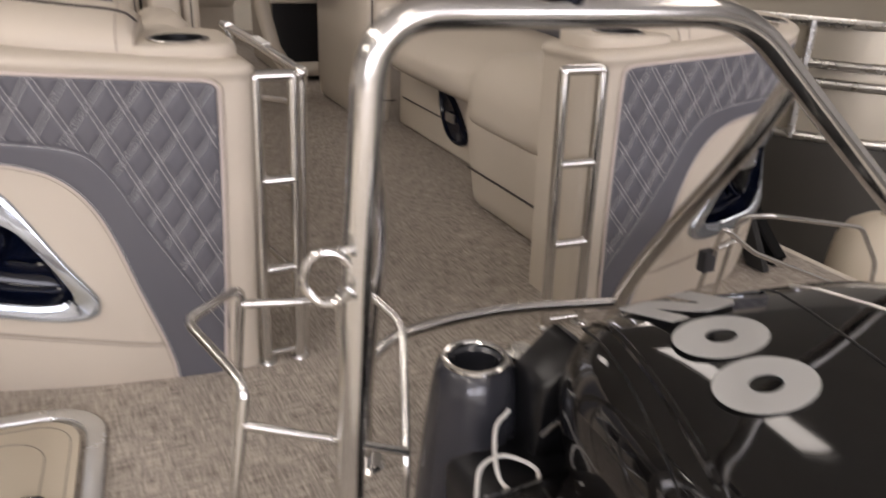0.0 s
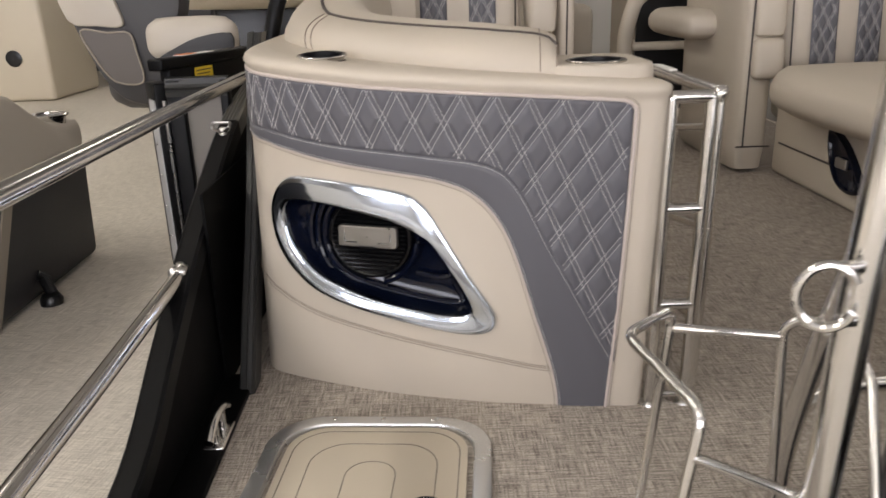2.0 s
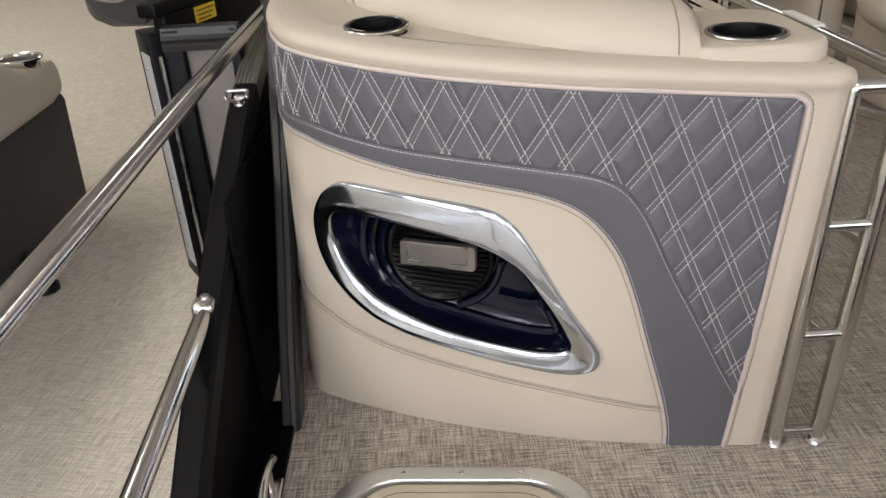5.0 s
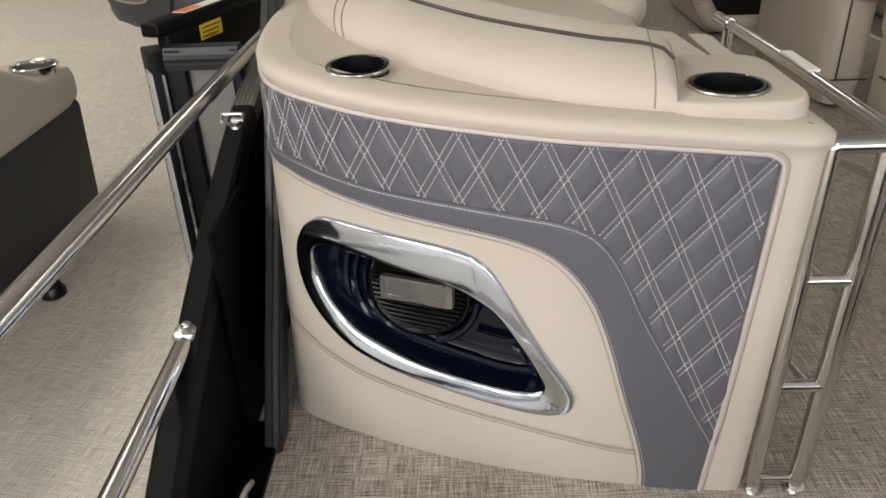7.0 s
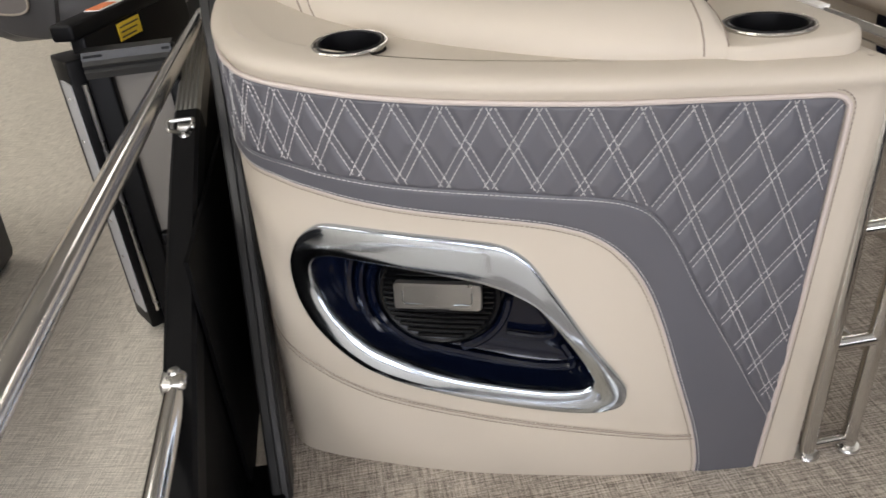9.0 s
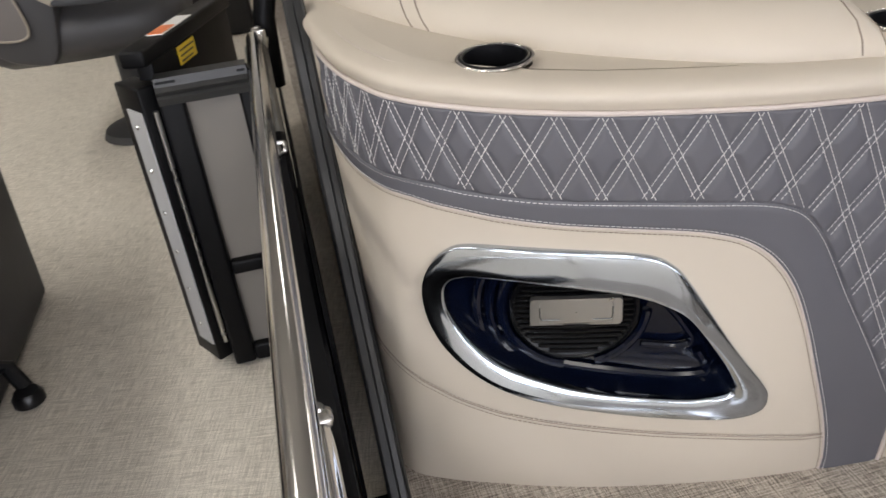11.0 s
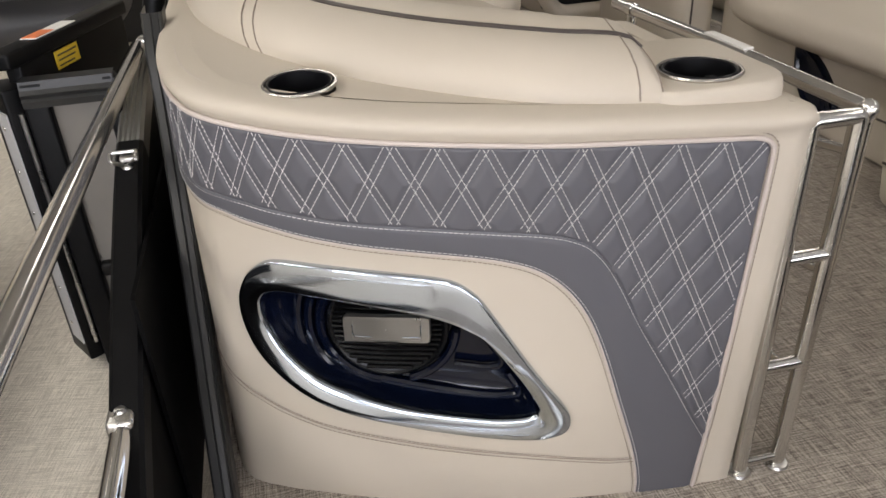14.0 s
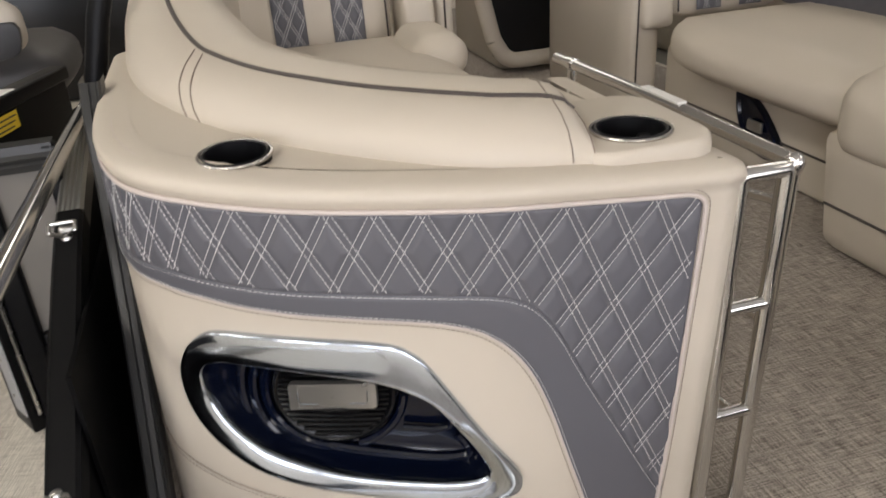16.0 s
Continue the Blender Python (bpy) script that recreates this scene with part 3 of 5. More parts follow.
    rows = []
    outline = fillet([(-0.274, 0.271, 0), (-0.175, 0.271, 0), (-0.175, 0.307, 0), (-0.274, 0.307, 0), (-0.274, 0.271, 0)], 0.006, 4)[:-1]
    for p in outline:
        q = (p.x, p.y)
        c = (-0.2245, 0.289)
        rows.append([face(c[0] + (q[0] - c[0]) * t, c[1] + (q[1] - c[1]) * t, o) for t, o in ((1, -0.026), (1, -0.018), (0.985, -0.0165), (0.8, -0.0165), (0.78, -0.0172), (0.02, -0.0172))])
    grid(rows, bm, wrap_u=True)
    put("badge_plate", bm, BADGE, "brushed silver badge plate", 30, cone)
    for a in (-1, 1):
        hook = [(-0.2245 + a * 0.018, 0.279), (-0.2245 + a * 0.037, 0.279), (-0.2245 + a * 0.039, 0.283), (-0.2245 + a * 0.039, 0.296)]
        put("raised_line", tube([face(s, z, -0.0168) for s, z in hook], 0.0009, 6), BRIGHT, parent=cone)
    put("badge_tab", tube([face(s, 0.2705, -0.0165) for s in np.linspace(-0.238, -0.211, 5)], 0.0022, 8), GRILLE, parent=cone)
    # cup holders
    for cx, cy, cz, raised in ((-0.278, 1.327, 0.5735, 0), (0.146, 1.262, 0.5565, 1)):
        bm = lathe([(0.046, 0.0), (0.0465, 0.002), (0.0455, 0.0035), (0.0430, 0.0035), (0.0415, 0.001), (0.041, -0.006)], (cx, cy, cz), 40)
        tip = Matrix.Translation((cx, cy, cz + 0.001)) @ Matrix.Rotation(radians(0 if raised else 4), 4, "X") @ Matrix.Scale(1 if raised else 0.86, 4) @ Matrix.Translation((-cx, -cy, -cz))
        bm.transform(tip)
        holder = put("cup_holder", bm, CUPRIM, "steel rimmed black cup holder")
        bm = lathe([(0.0412, -0.001), (0.0405, 0.0035), (0.039, 0.0045), (0.0375, 0.003), (0.037, -0.02), (0.038, -0.075), (0.0, -0.076)], (cx, cy, cz), 40)
        bm.transform(tip)
        put("cup", bm, BLACK, "black plastic cup", parent=holder)
        for a in range(4):
            g = 0.034 if raised else 0.028
            p = (cx + g * math.cos(a * 1.571 + 0.6), cy + g * math.sin(a * 1.571 + 0.6), cz - 0.022)
            put("cup_grip", box([c - d for c, d in zip(p, (0.007, 0.007, 0.009))], [c + d for c, d in zip(p, (0.007, 0.007, 0.009))], 0.004), BLACK, parent=holder)
    # console block that carries the inner cup holder
    outline = rounded(0.060, 0.228, 1.200, 1.35 if flip else 1.40, 0.042)
    hole = [(0.146 + 0.0425 * math.cos(a), 1.262 + 0.0425 * math.sin(a)) for a in np.linspace(0, 2 * math.pi, 32, endpoint=False)]
    bm = bmesh.new()
    edges = []
    for ring in ([tuple(np.array((0.139, 1.313)) + (np.array(p) - (0.139, 1.313)) * 0.95) for p in outline], hole):
        vs = [bm.verts.new((x, y, 0.5575)) for x, y in ring]
        edges += [bm.edges.new((vs[i], vs[(i + 1) % len(vs)])) for i in range(len(vs))]
    bmesh.ops.triangle_fill(bm, use_beauty=True, edges=edges)
    c = np.array((0.139, 1.313))
    grid([[tuple(c + (np.array(p) - c) * k) + (z,) for k, z in ((1.0, 0.5), (1.0, 0.5455), (0.99, 0.5525), (0.97, 0.5565), (0.95, 0.5575))] for p in outline], bm, wrap_u=True)
    bmesh.ops.remove_doubles(bm, verts=bm.verts[:], dist=0.0004)
    put("console_block", bm, CREAM, angle=40)
    # reclined bolster along the rim, with dark piping
    low = spline([(0.078, 1.214, 0.548), (-0.04, 1.235, 0.556), (-0.15, 1.302, 0.562), (-0.236, 1.382, 0.567), (-0.322, 1.495, 0.574), (-0.388, 1.66, 0.582), (-0.42, 1.9, 0.586), (-0.43, 2.3, 0.60), (-0.36, 2.62, 0.62), (-0.22, 2.72, 0.64)], 10)
    if flip:
        low = spline([(0.056, 1.212, 0.548), (-0.054, 1.235, 0.556), (-0.156, 1.304, 0.562), (-0.238, 1.382, 0.567), (-0.322, 1.495, 0.574), (-0.40, 1.66, 0.582), (-0.47, 1.9, 0.586), (-0.53, 2.3, 0.60), (-0.58, 2.62, 0.60), (-0.60, 2.86, 0.60)], 10)
    prof = [(0.004, -0.03), (-0.004, 0.0), (0.0, 0.014), (0.014, 0.031), (0.04, 0.043), (0.072, 0.050), (0.082, 0.0485), (0.092, 0.051), (0.13, 0.057), (0.165, 0.050), (0.19, 0.025), (0.205, -0.02), (0.21, -0.12), (0.215, -0.26)]
    n = len(low)
    rows, pipe = [], []
    for i, p in enumerate(low):
        a, b = low[max(i - 1, 0)], low[min(i + 1, n - 1)]
        t = (b - a) / np.linalg.norm(b - a)
        nrm = np.array((t[1], -t[0], 0))
        nrm = nrm if nrm[0] > 0 or nrm[1] > 0 else -nrm
        lift = 1 + 2.3 * max(0, (i / n - 0.52) / 0.48) ** 1.2
        wide = 1 - 0.25 * max(0, (i / n - 0.6) / 0.4)
        wide *= min(1, 0.5 + 0.5 * i / 45) if flip else 1
        end = 1.0 if i > 4 else (0.66, 0.88, 0.95, 0.98, 0.99)[i]
        rows.append([tuple(p + nrm * (o * wide * (1 if h > -0.05 else 0.95)) + np.array((0, 0, h * lift * end if h > 0 else h))) for o, h in prof])
        pipe.append(tuple(p + nrm * 0.082 * wide + np.array((0, 0, 0.0495 * lift * end))))
    bm = grid(rows)
    bm.verts.ensure_lookup_table()
    bm.faces.new([bm.verts[k] for k in range(len(prof))])
    bolster = put("backrest_bolster", bm, CREAM, "thick curved cream vinyl backrest", 60)
    put("piping", tube(pipe, 0.0036, 8), PIPING, "dark grey piping", parent=bolster)
    for start in (38.2, 40.0):
        rib = []
        for j in range(1, 6):
            at = start + 0.9 * (j - 1) + 0.25 * (j - 1) ** 2
            i = int(at)
            rib.append(np.array(rows[i][j]) * (1 - at + i) + np.array(rows[i + 1][j]) * (at - i))
        put("seam", tube([tuple(p) for p in spline(rib, 5)], 0.0010, 6), THREAD_BROWN, parent=bolster)
    for i in (0, 2):
        put("seam", tube(rows[i][1:10], 0.0010, 6), THREAD_BROWN, parent=bolster)
    return lounge


left_lounge = stern_lounge("stern_lounge", False, "cream vinyl stern lounge with slate quilted end panel and chrome speaker")
right_lounge = stern_lounge("stern_lounge", True, "cream and slate stern lounge facing the passage, behind the black outboard")

# ---- gate rails either side of the passage ----


def passage_rail(flip, label):
    rail = thing("passage_rail", label, "handrail", "passage rails")
    r = 0.0098

    def put(pn, pts, rr=r):
        return part(pn, tube([(across(p[0]), p[1], p[2]) for p in pts], rr), CHROME, rail, "", flip)

    y = 1.158 if flip else 1.196
    dx, wide = (-0.008, 1.3) if flip else (0.0, 1.0)

    def across(x):
        return 0.25 + dx + (x - 0.25) * wide
    put("upright", [(0.2385, y, 0.004), (0.242, y, 0.25), (0.2455, y, 0.498)])
    put("upright", [(0.297, y, 0.004), (0.301, y, 0.25), (0.305, y, 0.498)])
    put("top_bar", fillet([(0.245, y, 0.46), (0.2455, y, 0.5085), (0.305, y, 0.5085), (0.3045, y, 0.46)], 0.005))
    for z in (0.338, 0.179):
        put("rung", [(0.242, y, z), (0.302, y, z)], 0.009)
    put("rung", [(0.2385, y, 0.016), (0.297, y, 0.016)], 0.006)
    if not flip:
        put("outer_post", [(0.313, y + 0.016, 0.004), (0.321, y + 0.008, 0.512)], 0.0085)
        put("handrail", fillet([(0.3195, y + 0.004, 0.511), (0.319, 1.5, 0.512), (0.312, 1.826, 0.509)], 0.03), 0.0100)
        put("collar", [(0.3135, 1.755, 0.5095), (0.313, 1.772, 0.5095)], 0.0122)
        part("corner_joint", lathe([(0.0, 0.0125), (0.006, 0.011), (0.0105, 0.006), (0.0118, 0.0), (0.0105, -0.006), (0.0085, -0.012)], (0.3195, y + 0.006, 0.511), 20), CHROME, rail)
        put("rear_post", [(0.313, 1.763, 0.508), (0.305, 1.763, 0.004)], 0.009)
        for z in (0.46, 0.30, 0.14):
            put("brace", [(0.317, y + 0.014, z), (0.315, 1.5, z - 0.05), (0.309, 1.763, z - 0.06)], 0.006)
    for x in (0.2385, 0.297):
        part("foot_plate", lathe([(0.0, 0.004), (0.0145, 0.0035), (0.016, 0.0)], (across(x), y, 0.0), 20), SATIN, rail, "", flip)
    if not flip:
        part("sticker", box((0.311, 1.43, 0.5205), (0.327, 1.53, 0.5235)), PAPER, rail, "white paper sticker", flip)
    return rail


passage_rail(False, "polished steel ladder-like handrail beside the quilted lounge")
passage_rail(True, "polished steel ladder-like handrail across the passage")

# ---- deck hatch and the black side of the hull ----


def deck_hatch():
    hatch = thing("deck_hatch", "cream ribbed deck hatch in a pale steel frame", "deck hatch")
    turn = Matrix.Translation((-0.222, 0.962, 0)) @ Matrix.Rotation(radians(-5), 4, "Z")

    def ring(o, i, z0, z1, mat, pn, lab=""):
        bm = grid([[(*a, z0), (*a, z1 - 0.002), (*(np.array(a) * 0.985), z1), (*(np.array(b) * 1.01), z1), (*b, z1 - 0.003), (*b, z0)] for a, b in zip(o, i)], wrap_u=True)
        bm.transform(turn)
        return part(pn, bm, mat, hatch, lab, angle=40)

    outer, inner = rounded(-0.175, 0.175, -0.26, 0.213, 0.085), rounded(-0.149, 0.149, -0.234, 0.187, 0.068)
    ring(outer, inner, 0.0, 0.010, material("pale_anodised_frame", (0.66, 0.66, 0.65), 0.28, 0.75, stain=0.05), "frame", "pale metal frame")
    bm = prism(rounded(-0.140, 0.140, -0.228, 0.181, 0.064), 2, 0.001, 0.009, 0.002)
    bm.transform(turn)
    part("lid", bm, HATCH, hatch, "cream plastic lid")
    for x, y in ((0.128, 0.166), (0.096, 0.132), (0.037, 0.086)):
        out = rounded(-x, x, -0.3, y, min(0.055, x * 0.95))
        pts = [p for p in out if p[1] > -0.2]
        left = [p for p in pts if p[0] < 0]
        right = [p for p in pts if p[0] >= 0]
        line = [(x, -0.2)] + right + left + [(-x, -0.2)]
        bm = tube([(*p, 0.0088) for p in line], 0.0009, 6)
        bm.transform(turn)
        part("groove", bm, GROOVE, hatch)
    bm = lathe([(0.0, 0.004), (0.010, 0.005), (0.016, 0.009), (0.020, 0.014), (0.025, 0.014), (0.029, 0.008), (0.030, 0.0)], (0.088, -0.036, 0.008), 28)
    box((0.070, -0.041, 0.012), (0.106, -0.031, 0.0205), 0.003, bm=bm)
    bm.transform(turn)
    part("latch", bm, CHROME, hatch, "round chrome latch")
    for x in (-0.08, 0.0, 0.08):
        bm = lathe([(0.0, 0.002), (0.003, 0.0015), (0.004, 0.0)], (x, 0.202, 0.0098), 12)
        bm.transform(turn)
        part("rivet", bm, CHROME, hatch)


deck_hatch()


def side_fence(flip, label):
    fence = thing("side_fence", label, "boat fence", "boat side fences")

    def part(name, bm, mat, parent, lab="", angle=35):
        return link_part(name, bm, mat, parent, lab, flip, angle)

    edge = [(0.62, 0.015), (0.93, 0.075), (1.10, 0.165), (1.24, 0.243), (1.42, 0.33), (1.607, 0.405), (1.78, 0.45), (1.93, 0.472)]
    if flip:
        edge = [(1.30, 0.012), (1.36, 0.06), (1.42, 0.12), (1.48, 0.19), (1.56, 0.28), (1.66, 0.37), (1.78, 0.44), (1.93, 0.472)]
    line = [tuple(p) for p in spline(edge, 5)]
    outline = line + [(1.93, 0.0), (edge[0][0], 0.0)]
    part("sheet", prism(outline, 0, -0.512, -0.500), FENCEBLACK, fence)
    # fluted cap rail along the slope
    rows = []
    for i, p in enumerate(line):
        a, b = np.array(line[max(i - 1, 0)]), np.array(line[min(i + 1, len(line) - 1)])
        t = (b - a) / np.linalg.norm(b - a)
        n = np.array((-t[1], t[0]))
        prof = [(-0.502, -0.06), (-0.536, -0.06), (-0.536, -0.048), (-0.533, -0.045), (-0.536, -0.042), (-0.536, -0.032), (-0.533, -0.029), (-0.536, -0.026), (-0.536, -0.014), (-0.533, -0.011), (-0.536, -0.008), (-0.536, 0.012), (-0.532, 0.016)]
        crest = [(-0.5285, 0.0140), (-0.525, 0.0165), (-0.522, 0.0140), (-0.518, 0.0165), (-0.515, 0.0140), (-0.512, 0.0165), (-0.508, 0.0140), (-0.504, 0.016)]
        prof += [(x, h if i > 26 else 0.0158) for x, h in crest] + [(-0.499, 0.012), (-0.499, -0.02)]
        rows.append([(x, *(np.array(p) + n * h)) for x, h in prof])
    low, high = grid(rows[: 5 * 5 + 2], None), grid(rows[5 * 5 + 1 :], None)
    part("cap_rail", low, BLACKALU, fence, "black fluted cap rail", angle=20)
    part("cap_rail", high, FLUTED, fence, "worn grey fluted cap rail", angle=20)
    # upright extrusion against the lounge
    rows = []
    for y, z in spline([(1.278, 0.004), (1.362, 0.133), (1.428, 0.22), (1.505, 0.335), (1.58, 0.46), (1.62, 0.55), (1.66, 0.60)], 5):
        x = -0.4375
        rows.append([(x - 0.028, y + 0.06, z), (x - 0.028, y, z), (x - 0.025, y - 0.004, z), (x - 0.016, y - 0.005, z), (x - 0.0145, y - 0.003, z), (x - 0.013, y - 0.005, z), (x - 0.006, y - 0.005, z), (x - 0.0045, y - 0.003, z), (x - 0.003, y - 0.004, z), (x, y + 0.002, z), (x, y + 0.05, z)])
    part("upright", grid(rows), GATEGREY, fence, "black fluted upright", angle=20)
    if flip:
        part("backing", box((-0.497, 1.45, 0.0), (-0.492, 2.9, 0.36)), FENCEBLACK, fence)
        return
    part("sill", box((-0.545, 0.5, 0.001), (-0.447, 1.34, 0.012), 0.003), FENCEBLACK, fence)
    part("backing", box((-0.497, 1.31, 0.0), (-0.492, 2.9, 0.36)), FENCEBLACK, fence)
    # tall post of the canopy frame behind
    part("canopy_post", tube([(-0.500, 1.97, 0.40), (-0.494, 1.97, 0.52), (-0.462, 1.98, 0.64), (-0.44, 1.99, 0.70)], 0.019, 12), BLACKALU, fence)
    # latch bracket
    bm = box((-0.529, 1.592, 0.408), (-0.507, 1.612, 0.424), 0.004)
    lathe([(0.0, 0.042), (0.008, 0.041), (0.0105, 0.035), (0.0105, 0.010), (0.008, 0.0)], (-0.518, 1.586, 0.374), 20, bm)
    box((-0.524, 1.571, 0.386), (-0.512, 1.58, 0.396), 0.002, bm=bm)
    tube(fillet([(-0.522, 1.578, 0.418), (-0.535, 1.568, 0.428), (-0.535, 1.580, 0.436), (-0.501, 1.580, 0.436), (-0.501, 1.568, 0.428), (-0.514, 1.578, 0.418)], 0.004), 0.003, 8, bm)
    part("latch", bm, SATIN, fence, "small chrome latch")
    for y, z in ((1.66, 0.33), (1.45, 0.25)):
        part("rivet", lathe([(0.0, 0.002), (0.003, 0.0015), (0.004, 0.0)], (-0.4995, y, z), 10, axis=(1, 0, 0)), CHROME, fence)
    # mooring cleat low on the sill
    bm = tube(spline([(-0.462, 1.075, 0.034), (-0.462, 1.10, 0.046), (-0.462, 1.13, 0.050), (-0.462, 1.16, 0.046), (-0.462, 1.185, 0.034)], 5), 0.0075, 12)
    for y in (1.11, 1.15):
        lathe([(0.011, 0.0), (0.007, 0.012), (0.007, 0.04)], (-0.462, y, 0.010), 14, bm)
    box((-0.478, 1.09, 0.010), (-0.446, 1.17, 0.016), 0.003, bm=bm)
    part("cleat", bm, CHROME, fence, "chrome mooring cleat")


side_fence(False, "black aluminium boat side fence, sloping down to the stern deck")
side_fence(True, "black aluminium side fence on the far side of the boat")


def stern_rails():
    rails = thing("stern_rail", "two polished steel tube rails running aft from the side fence", "handrail")
    part("upper_tube", tube(fillet([(-0.506, 1.945, 0.487), (-0.518, 1.92, 0.499), (-0.52, 1.2, 0.499), (-0.521, 0.3, 0.497), (-0.52, 0.12, 0.40), (-0.52, 0.10, 0.0)], 0.05), 0.0125, 20), CHROME, rails)
    part("lower_tube", tube(fillet([(-0.523, 1.235, 0.246), (-0.521, 0.9, 0.236), (-0.52, 0.112, 0.222)], 0.03), 0.0125, 20), CHROME, rails)
    bm = box((-0.538, 1.222, 0.226), (-0.508, 1.262, 0.2625), 0.006)
    part("end_bracket", bm, SATIN, rails, "chrome end bracket")
    part("bolt", lathe([(0.0, 0.004), (0.006, 0.003), (0.0075, 0.0)], (-0.523, 1.243, 0.2624), 14), SATIN, rails)
    part("end_bracket", box((-0.521, 1.915, 0.478), (-0.497, 1.945, 0.512), 0.004), CHROME, rails, "chrome end bracket")
    part("bolt", lathe([(0.0, 0.003), (0.005, 0.002), (0.006, 0.0)], (-0.509, 1.935, 0.511), 14), SATIN, rails)


stern_rails()


def open_gate():
    gate = thing("folded_gate", "black framed boat gate with taupe panels, folded open beside the fence", "boat gate")
    y = 1.715
    x0, x1, top = -0.664, -0.531, 0.508

    def bar(lo, hi, lab=""):
        part("frame_bar", box(lo, hi, 0.005), BLACKALU, gate, lab)

    bar((x0, y, 0.004), (x0 + 0.036, y + 0.03, top))
    bar((x1 - 0.02, y, 0.004), (x1, y + 0.03, top))
    bar((x0 + 0.036, y + 0.001, 0.004), (x1 - 0.02, y + 0.029, 0.036))
    bar((x0 + 0.036, y + 0.001, 0.178), (x1 - 0.02, y + 0.029, 0.202))
    # fluted top bar
    rows = []
    for x in (x0 + 0.002, x1 - 0.002):
        rows.append([(x, y + 0.03, top - 0.036), (x, y - 0.004, top - 0.036), (x, y - 0.006, top - 0.026), (x, y - 0.002, top - 0.022), (x, y - 0.006, top - 0.016), (x, y - 0.001, top - 0.010), (x, y + 0.002, top + 0.002), (x, y + 0.03, top + 0.003)])
    part("top_bar", grid(rows), GATEGREY, gate, "dark grey fluted top bar", angle=15)
    part("panel", box((x0 + 0.03, y + 0.016, 0.2), (x1 - 0.015, y + 0.021, top - 0.03)), GREYPANEL, gate, "taupe sheet panel")
    part("panel", box((x0 + 0.03, y + 0.016, 0.03), (x1 - 0.015, y + 0.021, 0.18)), GREYPANEL, gate, "taupe sheet panel")
    for z in (0.045, 0.335):
        part("screw", lathe([(0.0, 0.002), (0.003, 0.0015), (0.004, 0.0)], (x0 + 0.075 if z < 0.1 else x1 - 0.01, y - 0.0005 + (0.0155 if z < 0.1 else 0), z), 10, axis=(0, -1, 0)), CHROME, gate)
    # hinge leaf on the outer edge
    m = Matrix.Translation((x0 - 0.004, y + 0.012, 0)) @ Matrix.Rotation(radians(122), 4, "Z")
    part("hinge_post", box((0.0, -0.014, 0.02), (0.075, 0.022, 0.500), 0.004, m=m), BLACKALU, gate)
    part("hinge_strip", box((0.004, 0.0221, 0.055), (0.048, 0.0245, 0.465), m=m), HINGE, gate, "long steel piano hinge")
    part("hinge_knuckle", tube([(x0 - 0.006, y + 0.004, 0.056), (x0 - 0.006, y + 0.004, 0.464)], 0.0042, 10), SATIN, gate)
    for k in range(6):
        bm = lathe([(0.0, 0.002), (0.003, 0.0015), (0.004, 0.0)], (0.028, 0.0252, 0.09 + 0.07 * k), 10, axis=(0, 1, 0))
        bm.transform(m)
        part("rivet", bm, CHROME, gate)
    # taller leaf behind with warning labels
    m = Matrix.Translation((-0.668, 1.728, 0)) @ Matrix.Rotation(radians(72), 4, "Z")
    part("rear_leaf", box((0.03, 0.004, 0.02), (0.37, 0.03, 0.532), 0.004, m=m), BLACKALU, gate)
    part("rear_top_bar", box((0.0, -0.002, 0.524), (0.38, 0.036, 0.549), 0.005, m=m), BLACKALU, gate)
    label = part("warning_label", box((0.120, 0.0015, 0.492), (0.190, 0.0030, 0.520), m=m), YELLOW, gate, "yellow printed warning label")
    for k in range(3):
        part("printed_line", box((0.126, 0.0006, 0.512 - 0.008 * k), (0.184 - 0.006 * k, 0.0014, 0.5145 - 0.008 * k), m=m), INK, label)
    label = part("warning_label", box((0.085, 0.002, 0.5492), (0.205, 0.028, 0.5505), m=m), PAPER, gate, "white and orange warning label")
    part("orange_strip", box((0.087, 0.004, 0.5506), (0.140, 0.026, 0.5515), m=m), ORANGE, label)


open_gate()


